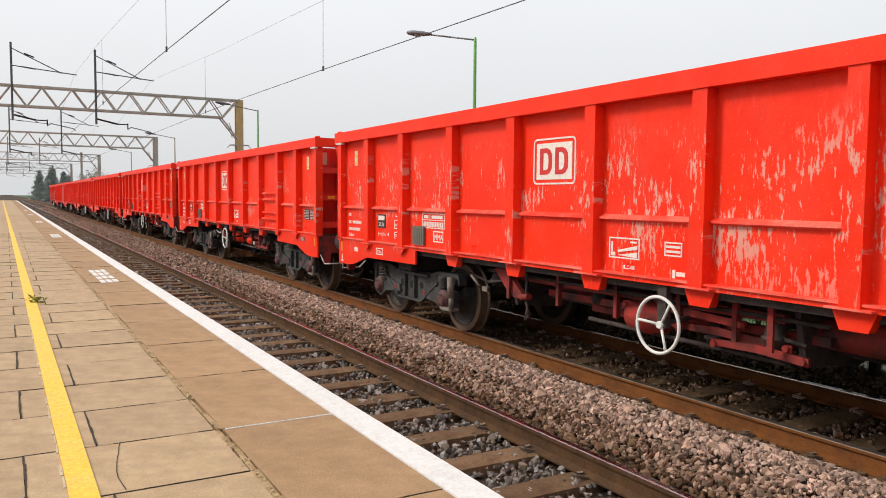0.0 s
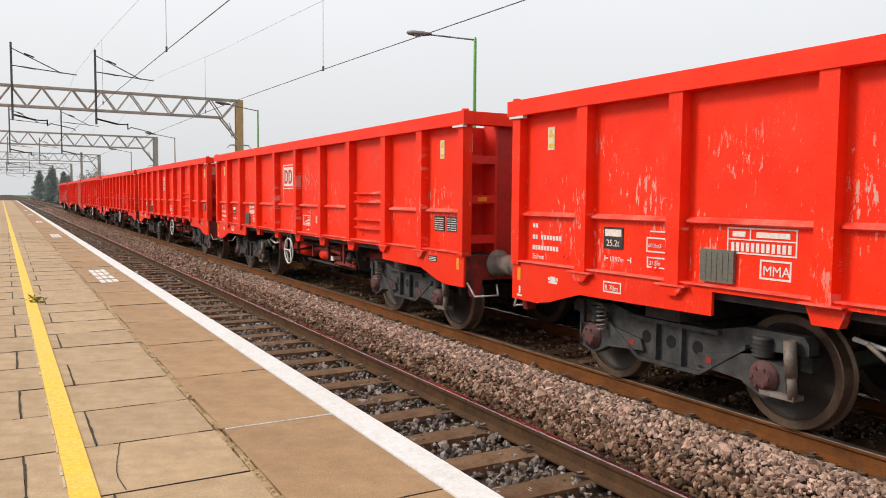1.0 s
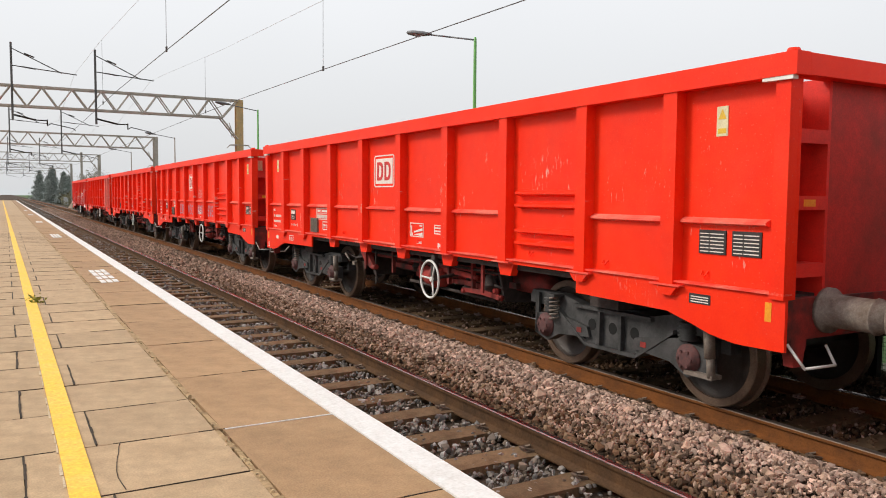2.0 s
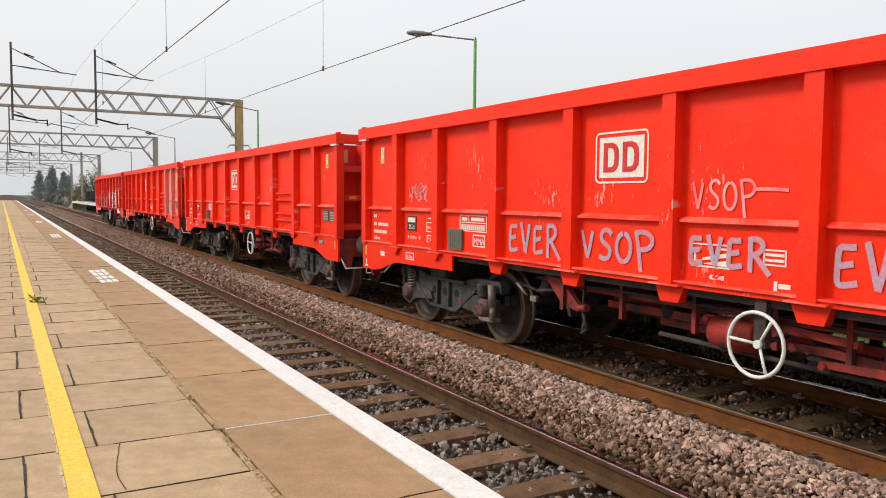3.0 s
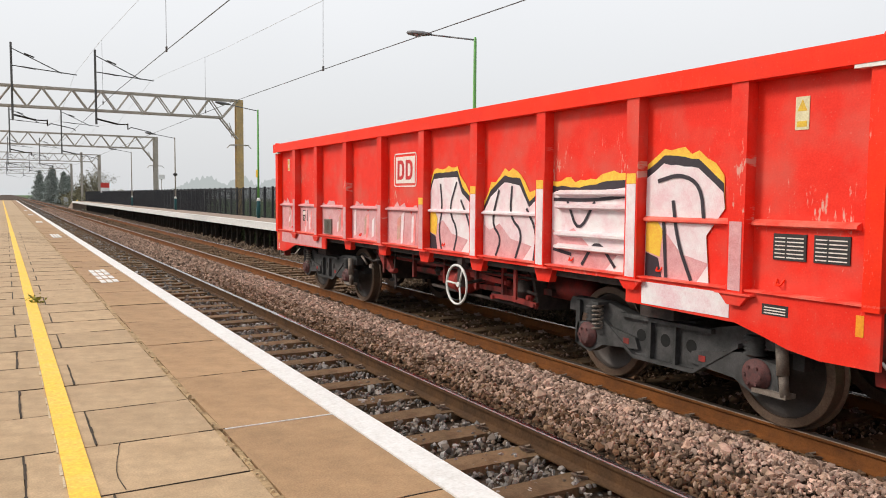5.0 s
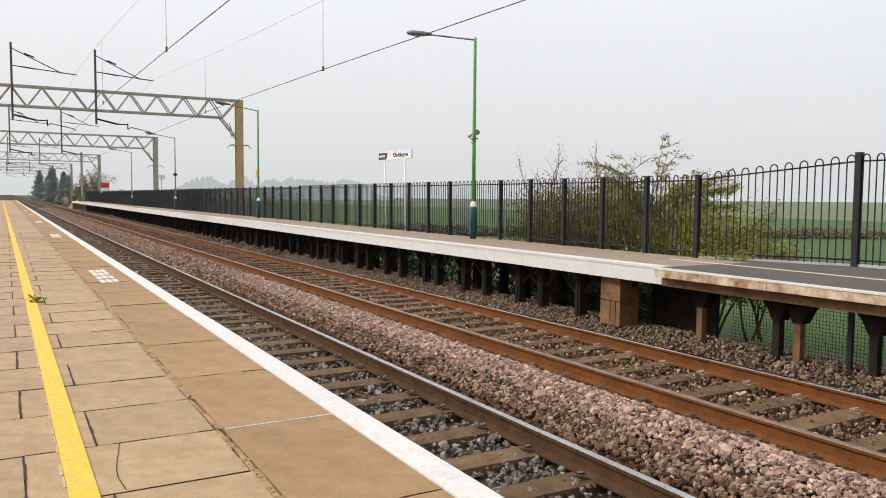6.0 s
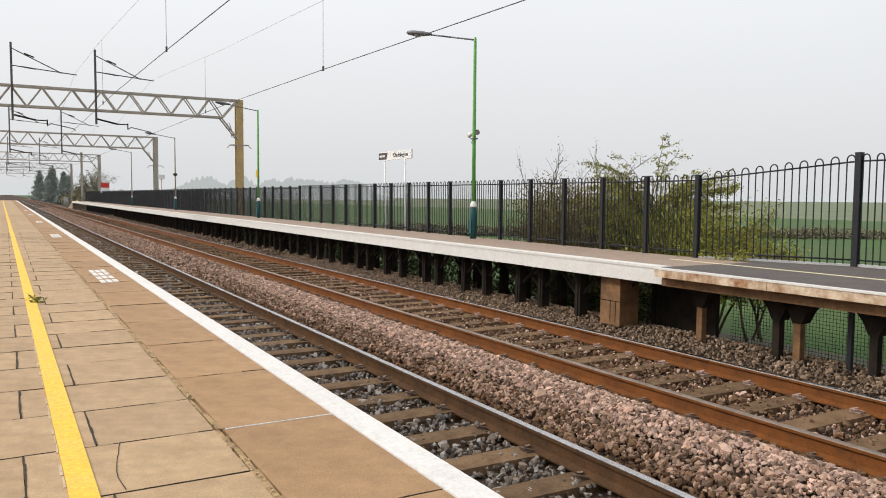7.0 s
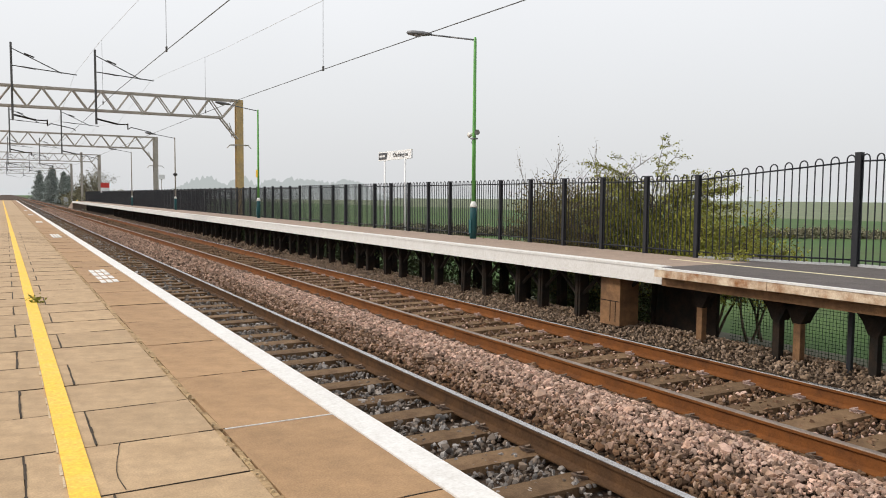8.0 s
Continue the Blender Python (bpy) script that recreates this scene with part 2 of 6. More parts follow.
STONE_GREY = mat("grey_ballast", (0.33, 0.31, 0.295), 0.7, dark=(0.06, 0.052, 0.047), scale=9, amount=0.8, bump=0.2, per_piece=0.55, island=True, tone=(0.15, 0.11, 0.08), spec=0.2)
STONE_BROWN = mat("brown_ballast", (0.135, 0.070, 0.038), 0.85, dark=(0.075, 0.038, 0.02), scale=9, amount=0.8, bump=0.2, per_piece=0.6, island=True, tone=(0.162, 0.105, 0.065), spec=0.2)
STONE_DRAB = mat("drab_shoulder_ballast", (0.20, 0.135, 0.085), 0.9, dark=(0.09, 0.06, 0.038), scale=9, amount=0.8, bump=0.2, per_piece=0.6, island=True, tone=(0.27, 0.20, 0.15), spec=0.2)
STONE_CREST = mat("clean_pink_granite_crest", (0.55, 0.36, 0.285), 0.85, dark=(0.32, 0.205, 0.15), scale=6, amount=0.9, bump=0.25, per_piece=0.45, island=True, tone=(0.40, 0.289, 0.233), spec=0.2)
CLIP_PALE = mat("limed_rail_clip", (0.42, 0.31, 0.27), 0.7, 0.1, dark=(0.2, 0.12, 0.09), scale=20)
CLIP = mat("rail_clip_steel", (0.16, 0.11, 0.08), 0.6, 0.3, dark=(0.06, 0.04, 0.03))
DECK = mat("far_platform_surface", (0.33, 0.245, 0.19), 0.9, dark=(0.25, 0.19, 0.15), scale=3, amount=0.6)
TARMAC = mat("dark_tarmac", (0.10, 0.085, 0.08), 0.9, dark=(0.065, 0.055, 0.05), scale=4, amount=0.7, bump=0.3)
EDGE_RUST = mat("flaking_white_on_rust", (0.66, 0.54, 0.40), 0.8, dark=(0.26, 0.10, 0.025), scale=5, amount=1.0, bump=0.4)
DEEP = mat("hole_shade_black", (0.006, 0.006, 0.006), 0.9, bump=0)
# black steel, set darker still for the gloom under the deck
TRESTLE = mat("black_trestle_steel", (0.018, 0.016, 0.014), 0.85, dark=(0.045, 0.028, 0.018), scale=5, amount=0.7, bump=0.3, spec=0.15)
TIMBER = mat("stained_timber", (0.24, 0.125, 0.055), 0.85, dark=(0.075, 0.04, 0.02), scale=3, amount=0.8, bump=0.4)
FENCE = mat("black_fence_paint", (0.016, 0.017, 0.022), 0.5, dark=(0.03, 0.03, 0.034), bump=0.05, spec=0.3)
STRIP = mat("galvanised_strip", (0.50, 0.51, 0.51), 0.5, 0.2, dark=(0.3, 0.3, 0.3))
LAMP_GREEN = mat("light_green_post_paint", (0.14, 0.42, 0.09), 0.45, dark=(0.10, 0.30, 0.08), scale=4, bump=0.03)
LAMP_TEAL = mat("teal_post_base_paint", (0.008, 0.085, 0.095), 0.45, dark=(0.01, 0.055, 0.06), scale=4, bump=0.03)
LAMP_GREY = mat("grey_lantern", (0.16, 0.165, 0.175), 0.5, dark=(0.10, 0.10, 0.11), bump=0.03)
LENS = mat("lantern_bowl", (0.32, 0.33, 0.34), 0.25, dark=(0.25, 0.26, 0.27), bump=0)
GALV = mat("weathered_galvanised_steel", (0.40, 0.37, 0.33), 0.65, 0.1, dark=(0.28, 0.24, 0.19), scale=3, amount=0.7)
MAST = mat("lichen_stained_mast", (0.52, 0.36, 0.15), 0.8, dark=(0.33, 0.27, 0.19), scale=2, amount=0.6)
WIRE = mat("wire", (0.10, 0.10, 0.10), 0.6, 0.3, bump=0)
INSULATOR = mat("dark_insulator", (0.05, 0.045, 0.045), 0.4, bump=0)
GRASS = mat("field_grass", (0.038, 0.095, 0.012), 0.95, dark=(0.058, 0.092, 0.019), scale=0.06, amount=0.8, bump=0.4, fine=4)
# the field farther out, its green paled for the mist over it
FAR_FIELD = mat("haze_paled_far_field", (0.125, 0.160, 0.088), 0.95, dark=(0.16, 0.17, 0.10), scale=0.03, amount=0.9, bump=0.3, fine=2)
VERGE = mat("rough_verge_ground", (0.075, 0.075, 0.035), 0.95, dark=(0.04, 0.035, 0.02), scale=0.6, amount=0.8, bump=0.5, fine=20)
BARK = mat("grey_brown_bark", (0.13, 0.095, 0.065), 0.9, dark=(0.06, 0.045, 0.03), scale=12, amount=0.8, bump=0.5)
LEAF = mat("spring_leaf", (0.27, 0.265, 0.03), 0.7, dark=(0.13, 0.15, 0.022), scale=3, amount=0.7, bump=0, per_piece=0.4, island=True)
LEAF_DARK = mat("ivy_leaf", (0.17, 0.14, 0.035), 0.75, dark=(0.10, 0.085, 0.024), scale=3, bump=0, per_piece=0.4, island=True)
# bramble green darkened in its colour for the shade behind the trestles
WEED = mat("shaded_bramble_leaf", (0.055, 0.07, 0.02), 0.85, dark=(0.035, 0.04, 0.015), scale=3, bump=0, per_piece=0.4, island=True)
MESH_GREEN = mat("green_coated_wire", (0.018, 0.055, 0.016), 0.6, dark=(0.012, 0.03, 0.012), scale=3, bump=0)
# conifer green lifted to a pale tone in place of mist
CONIFER = mat("haze_paled_conifer", (0.30, 0.33, 0.31), 0.9, dark=(0.22, 0.24, 0.22), scale=2, bump=0, per_piece=0.3, island=True)
# leaf colour paled and greyed to stand in for haze
HEDGE = mat("haze_paled_leaf", (0.21, 0.195, 0.12), 0.9, dark=(0.15, 0.14, 0.09), scale=0.4, amount=0.8, bump=0, per_piece=0.35, island=True)
SIGN_WHITE = mat("sign_white", (0.80, 0.80, 0.80), 0.4, dark=(0.70, 0.70, 0.70), bump=0)
SIGN_GREY = mat("sign_dark_grey", (0.07, 0.07, 0.08), 0.4, bump=0)
SIGN_RED = mat("sign_red", (0.62, 0.04, 0.03), 0.4, bump=0)


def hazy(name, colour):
    """Distant backdrop: a plain pale tone with the mist mixed in, glowing by itself."""
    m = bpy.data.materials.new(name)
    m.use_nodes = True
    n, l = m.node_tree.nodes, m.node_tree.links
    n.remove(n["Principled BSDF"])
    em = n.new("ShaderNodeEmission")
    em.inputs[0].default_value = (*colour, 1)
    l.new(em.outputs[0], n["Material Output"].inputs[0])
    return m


MIST_NEAR, MIST_FAR = hazy("glowing_misty_wood", (0.39, 0.415, 0.41)), hazy("glowing_misty_distance", (0.55, 0.57, 0.58))


# ---- small building tools ----
def box(bm, x0, x1, y0, y1, z0, z1, mi=0):
    vs = [bm.verts.new((x, y, z)) for x in (x0, x1) for y in (y0, y1) for z in (z0, z1)]
    for f in ((0, 1, 3, 2), (4, 6, 7, 5), (0, 4, 5, 1), (2, 3, 7, 6), (0, 2, 6, 4), (1, 5, 7, 3)):
        bm.faces.new([vs[i] for i in f]).material_index = mi


def prism(bm, outline, x0, x1, axis="x", mi=0):
    """Extrudes an outline of (u, v): across x it is (y, z), across y it is (x, z), across z it is (x, y)."""
    def at(u, v, w):
        return {"x": (w, u, v), "y": (u, w, v), "z": (u, v, w)}[axis]
    a = [bm.verts.new(at(u, v, x0)) for u, v in outline]
    b = [bm.verts.new(at(u, v, x1)) for u, v in outline]
    k = len(a)
    bm.faces.new(a).material_index = mi
    bm.faces.new(b[::-1]).material_index = mi
    for i in range(k):
        bm.faces.new((a[i], b[i], b[(i + 1) % k], a[(i + 1) % k])).material_index = mi


def rod(bm, p, q, r, r2=None, seg=8, mi=0):
    p, q = Vector(p), Vector(q)
    r2 = r if r2 is None else r2
    w = (q - p).normalized()
    u = w.cross(Vector((0, 0, 1)) if abs(w.z) < 0.9 else Vector((1, 0, 0))).normalized()
    v = w.cross(u)
    ring = [[bm.verts.new(c + (u * math.cos(2 * math.pi * i / seg) + v * math.sin(2 * math.pi * i / seg)) * s) for i in range(seg)] for c, s in ((p, r), (q, r2))]
    for i in range(seg):
        f = bm.faces.new((ring[0][i], ring[0][(i + 1) % seg], ring[1][(i + 1) % seg], ring[1][i]))
        f.smooth, f.material_index = seg > 5, mi
    bm.faces.new(ring[0][::-1]).material_index = mi
    bm.faces.new(ring[1]).material_index = mi


def tube(bm, pts, r, seg=6):
    for a, b in zip(pts, pts[1:]):
        rod(bm, a, b, r, seg=seg)


def lathe(bm, profile, centre, seg=32, axis="x", loop=False):
    """Turns (offset along the axis, radius) round the axis; closed ends where the radius is small."""
    c = Vector(centre)
    rings = []
    for w, r in profile:
        ring = []
        for i in range(seg):
            a = 2 * math.pi * i / seg
            d = {"x": (w, r * math.cos(a), r * math.sin(a)), "y": (r * math.cos(a), w, r * math.sin(a)), "z": (r * math.cos(a), r * math.sin(a), w)}[axis]
            ring.append(bm.verts.new(c + Vector(d)))
        rings.append(ring)
    for a, b in zip(rings, rings[1:] + ([rings[0]] if loop else [])):
        for i in range(seg):
            bm.faces.new((a[i], a[(i + 1) % seg], b[(i + 1) % seg], b[i])).smooth = not loop
    if loop:
        return
    bm.faces.new(rings[0][::-1])
    bm.faces.new(rings[-1])


def soften(bm, width=0.01, seg=1):
    bmesh.ops.bevel(bm, geom=[e for e in bm.edges if e.is_manifold and e.calc_face_angle(0) > 0.5], offset=width, segments=seg, affect="EDGES", clamp_overlap=True)


def mesh_of(name, bm, materials):
    bmesh.ops.recalc_face_normals(bm, faces=bm.faces)
    me = bpy.data.meshes.new(name)
    bm.to_mesh(me)
    bm.free()
    for m in materials if isinstance(materials, (list, tuple)) else [materials]:
        me.materials.append(m)
    return me


def part(name, bm, material, parent=None, label="", m=None):
    """Links a bmesh (or a mesh) as one object under a thing or a part."""
    ob = new(name, bm if isinstance(bm, bpy.types.Mesh) else mesh_of(name, bm, material))
    ob.parent = parent
    if m is not None:
        ob.matrix_basis = m
    return tagged(ob, label) if label else ob


def boxes(*dims, soft_edge=0.0):
    bm = bmesh.new()
    for d in dims:
        box(bm, *d)
    if soft_edge:
        soften(bm, soft_edge)
    return bm


def raw_mesh(name, verts, faces, material, smooth=False):
    """A mesh from numpy arrays of points and equal-sized faces."""
    me = bpy.data.meshes.new(name)
    k = faces.shape[1]
    me.vertices.add(len(verts))
    me.vertices.foreach_set("co", verts.astype(np.float32).ravel())
    me.loops.add(faces.size)
    me.loops.foreach_set("vertex_index", faces.astype(np.int32).ravel())
    me.polygons.add(len(faces))
    me.polygons.foreach_set("loop_start", np.arange(0, faces.size, k, dtype=np.int32))
    me.polygons.foreach_set("loop_total", np.full(len(faces), k, dtype=np.int32))
    me.polygons.foreach_set("use_smooth", np.full(len(faces), smooth, dtype=bool))
    me.update(calc_edges=True)
    me.materials.append(material)
    return me


def text_mesh(name, words, size, material, thick=0.002):
    """Flat raised lettering from the built-in font, standing in x and z, facing -y."""
    cu = bpy.data.curves.new(name, "FONT")
    cu.body, cu.size, cu.extrude, cu.align_x, cu.resolution_u = words, size, thick, "LEFT", 2
    ob = bpy.data.objects.new(name, cu)
    scene.collection.objects.link(ob)
    bpy.context.view_layer.update()
    me = bpy.data.meshes.new_from_object(ob.evaluated_get(bpy.context.evaluated_depsgraph_get()))
    bpy.data.objects.remove(ob)
    me.name = name
    me.materials.clear()
    me.materials.append(material)
    me.transform(Matrix.Rotation(radians(90), 4, "X"))
    return me


def ring(bm, centre, radius, thick, seg=40, axis="x"):
    """A closed hoop of round section."""
    lathe(bm, [(thick * math.cos(a), radius + thick * math.sin(a)) for a in np.linspace(0, 2 * math.pi, 10, endpoint=False)], centre, seg, axis, True)
    for f in bm.faces:
        f.smooth = True


def thing(name, label, category, group="", kind=""):
    return tagged(new(name), label, category, group, kind)


# ---- ground, tracks and platforms ----
R2, R3, R4 = 3.584, 5.4225, 6.9275          # rail centres
R1 = R2 - 1.505
TRACK = 6.175                               # middle of the far track
PLAT, EDGE = 0.915, 1.269                   # near platform top and its edge
FEDGE, FTOP = 7.60, 0.905                   # far platform edge and top
rng = np.random.default_rng(4)


def ground_sheet():
    bm = bmesh.new()
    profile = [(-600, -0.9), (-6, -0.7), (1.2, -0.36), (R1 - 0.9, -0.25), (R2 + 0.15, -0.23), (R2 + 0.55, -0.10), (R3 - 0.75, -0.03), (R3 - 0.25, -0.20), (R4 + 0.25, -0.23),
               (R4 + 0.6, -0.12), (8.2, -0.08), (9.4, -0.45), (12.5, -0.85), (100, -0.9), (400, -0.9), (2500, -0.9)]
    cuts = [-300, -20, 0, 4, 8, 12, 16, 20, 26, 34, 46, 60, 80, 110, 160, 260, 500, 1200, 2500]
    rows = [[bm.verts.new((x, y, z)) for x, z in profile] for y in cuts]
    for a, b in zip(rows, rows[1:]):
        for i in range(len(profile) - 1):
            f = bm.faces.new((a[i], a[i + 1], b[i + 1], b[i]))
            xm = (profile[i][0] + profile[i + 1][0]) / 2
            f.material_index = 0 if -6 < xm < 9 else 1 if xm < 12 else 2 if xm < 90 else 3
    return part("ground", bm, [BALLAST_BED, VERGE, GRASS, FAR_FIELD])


tagged(ground_sheet(), "railway formation with verge and flat green field", "ground", kind="structure")


def rail(name, x, side, head, label):
    """A flat-bottom rail as a swept section, with its running head as a part."""
    t = thing(name, label, "rail", "rails", "structure")
    bm = bmesh.new()
    prism(bm, [(x - 0.07, -0.165), (x + 0.07, -0.165), (x + 0.07, -0.150), (x + 0.012, -0.128), (x + 0.010, -0.045), (x + 0.034, -0.033), (x + 0.0345, -0.010),
               (x - 0.0345, -0.010), (x - 0.034, -0.033), (x - 0.010, -0.045), (x - 0.012, -0.128), (x - 0.07, -0.150)], -20, 320, "y")
    part("rail_web", bm, side, t)
    bm = bmesh.new()
    prism(bm, [(x - 0.0345, -0.010), (x + 0.0345, -0.010), (x + 0.033, -0.004), (x + 0.022, 0), (x - 0.022, 0), (x - 0.033, -0.004)], -20, 320, "y")
    part("rail_head", bm, head, t)
    return t


rail("rail_near_inner", R1, RAIL_DARK, RAIL_HEAD, "dark rail with a polished head beside the platform")
rail("rail_near_outer", R2, RAIL_DARK, RAIL_HEAD, "dark rail with a bright polished running head")
rail("rail_far_inner", R3, RAIL_RUST, RAIL_HEAD_DULL, "rust-brown rail with a dull running head")
rail("rail_far_outer", R4, RAIL_RUST, RAIL_HEAD, "rust-brown rail with a polished running head")


def sleepers(name, mid, first, step, count, top, limed=False):
    t = thing(name, "row of brown-stained sleepers lying in ballast", "sleepers", kind="structure")
    bm = boxes((-1.25, 1.25, -0.125, 0.125, -0.16, 0), soft_edge=0.02)
    me = mesh_of("sleeper", bm, SLEEPER)
    clips = []
    for s in (-1, 1):
        for e in (-1, 1):
            cb = bmesh.new()
            x = s * 0.7525 + e * 0.10
            tube(cb, [(x - e * 0.02, -0.05, 0.012), (x + e * 0.05, -0.02, 0.03), (x + e * 0.06, 0.03, 0.03), (x, 0.05, 0.02), (x - e * 0.03, 0.01, 0.035)], 0.010, 5)
            box(cb, x - 0.045, x + 0.045, -0.05, 0.05, 0.0, 0.012)
            clips.append(mesh_of("rail_clip", cb, CLIP_PALE if limed and s > 0 > e else CLIP))
    for k in range(count):
        y = first + k * step
        s = part("sleeper", me, None, t, m=pose(mid + random.uniform(-.02, .02), y, top + random.uniform(-.008, .008), 0, 0, random.uniform(-.8, .8)))
        for cm in clips if y < 20 else ():
            part("rail_clip", cm, None, s)
    return t


sleepers("sleepers_near", (R1 + R2) / 2, -4.31, 0.65, 117, -0.155)
sleepers("sleepers_far", TRACK, -4.19, 0.60, 127, -0.155, True)


def stone_kinds(count):
    """Irregular broken stones as small 20-sided solids."""
    out = []
    for k in range(count):
        bm = bmesh.new()
        bmesh.ops.create_icosphere(bm, subdivisions=1, radius=1.0)
        r = np.random.default_rng(50 + k)
        v = np.array([x.co[:] for x in bm.verts])
        f = np.array([[x.index for x in y.verts] for y in bm.faces])
        bm.free()
        ax = r.normal(size=(7, 3))
        ax /= np.linalg.norm(ax, axis=1)[:, None]
        for a in ax:                       # flat broken faces
            d = v @ a
            v = v - np.maximum(d - r.uniform(0.30, 0.65), 0)[:, None] * a
        v *= r.uniform(0.62, 1.25, size=3)
        out.append((v, f))
    return out


KINDS = stone_kinds(14)


def surface(x):
    """Height of the ballast across the line."""
    xs = [1.2, R1 - 0.9, R1 - 0.2, R2 + 0.12, R2 + 0.5, R3 - 0.85, R3 - 0.62, R3 - 0.2, R4 + 0.2, R4 + 0.6, 8.2, 9.0]
    zs = [-0.32, -0.205, -0.184, -0.180, -0.06, 0.015, -0.01, -0.176, -0.180, -0.10, -0.04, -0.25]
    return np.interp(x, xs, zs)


def scatter(name, x0, x1, y0, y1, density, size, material, label, skip=(), sink=0.2):
    n = int((x1 - x0) * (y1 - y0) * density)
    x, y = rng.uniform(x0, x1, n), rng.uniform(y0, y1, n)
    keep = np.ones(n, bool)
    for a, b in skip:
        keep &= ~((x > a) & (x < b))
    x, y = x[keep], y[keep]
    n = len(x)
    z = surface(x) + rng.uniform(-sink, 0.35, n) * size
    s = size * rng.lognormal(0, 0.28, n)
    q = rng.normal(size=(n, 4))
    q /= np.linalg.norm(q, axis=1)[:, None]
    w, i, j, k = q.T
    rot = np.stack([1 - 2 * (j * j + k * k), 2 * (i * j - k * w), 2 * (i * k + j * w), 2 * (i * j + k * w), 1 - 2 * (i * i + k * k), 2 * (j * k - i * w),
                    2 * (i * k - j * w), 2 * (j * k + i * w), 1 - 2 * (i * i + j * j)], -1).reshape(n, 3, 3)
    which = rng.integers(0, len(KINDS), n)
    vs, fs, off = [], [], 0
    for kk, (v, f) in enumerate(KINDS):
        sel = np.where(which == kk)[0]
        p = np.einsum("nab,vb->nva", rot[sel], v) * s[sel][:, None, None] * 0.5
        p += np.stack([x[sel], y[sel], z[sel]], -1)[:, None, :]
        vs.append(p.reshape(-1, 3))
        fs.append((f[None] + (np.arange(len(sel)) * len(v))[:, None, None]).reshape(-1, 3) + off)
        off += len(sel) * len(v)
    ob = new(name, raw_mesh(name, np.concatenate(vs), np.concatenate(fs), material))
    return tagged(ob, label, "ballast", kind="stuff")


scatter("ballast_six_foot_flank", R2 + 0.1, R2 + 0.62, -3, 20, 900, 0.048, STONE_BROWN, "dirty brown ballast at the foot of the heap")
scatter("ballast_far_flank", R3 - 0.42, R3 - 0.08, -3, 20, 800, 0.046, STONE_BROWN, "dirty brown ballast beside the rusty rail")
scatter("ballast_crest", R2 + 0.72, R3 - 0.50, -3, 18, 700, 0.049, STONE_CREST, "clean pale pink granite along the crest of the heap", sink=-0.15)
scatter("ballast_six_foot", R2 + 0.36, R3 - 0.30, -3, 16, 900, 0.050, STONE_PINK, "heap of clean pink granite ballast between the tracks")
scatter("ballast_six_foot_distant", R2 + 0.12, R3 - 0.12, 16, 60, 260, 0.075, STONE_PINK, "heap of pink granite ballast between the tracks")
RAILS = [(R1 - 0.07, R1 + 0.07), (R2 - 0.07, R2 + 0.07), (R3 - 0.07, R3 + 0.07), (R4 - 0.07, R4 + 0.07)]
scatter("ballast_six_foot_remote", R2 + 0.12, R3 - 0.12, 60, 115, 100, 0.10, STONE_PINK, "pink granite ballast between the tracks far along the line")
scatter("ballast_near_track", 1.35, R2 + 0.2, -3, 15, 480, 0.050, STONE_GREY, "wet grey ballast between the sleepers", RAILS, 1.0)
scatter("ballast_near_track_distant", 1.35, R2 + 0.2, 15, 60, 110, 0.075, STONE_GREY, "grey ballast between the sleepers", RAILS, 1.0)
scatter("ballast_near_track_remote", 1.35, R2 + 0.2, 60, 115, 55, 0.10, STONE_GREY, "grey ballast far along the line", RAILS, 1.0)
scatter("ballast_far_track_remote", R3 - 0.3, R4 + 0.5, 60, 125, 55, 0.10, STONE_BROWN, "rust-stained ballast far along the line", RAILS, 1.0)
scatter("ballast_far_track", R3 - 0.3, R4 + 0.3, -3, 18, 520, 0.052, STONE_BROWN, "rust-stained brown ballast between the sleepers", RAILS, 1.0)
scatter("ballast_far_track_clean", R3 + 0.08, R4 - 0.08, -3, 18, 75, 0.048, STONE_CREST, "scattered clean pink stones between the sleepers", RAILS, 0.4)
scatter("ballast_far_track_distant", R3 - 0.3, R4 + 0.3, 18, 60, 100, 0.08, STONE_BROWN, "rust-stained ballast between the sleepers", RAILS, 1.0)
scatter("ballast_shoulder", R4 + 0.18, 9.0, -3, 24, 640, 0.044, STONE_DRAB, "drab ballast shoulder under the far platform")
scatter("ballast_shoulder_distant", R4 + 0.18, 8.6, 24, 75, 90, 0.085, STONE_DRAB, "drab ballast shoulder along the far platform")


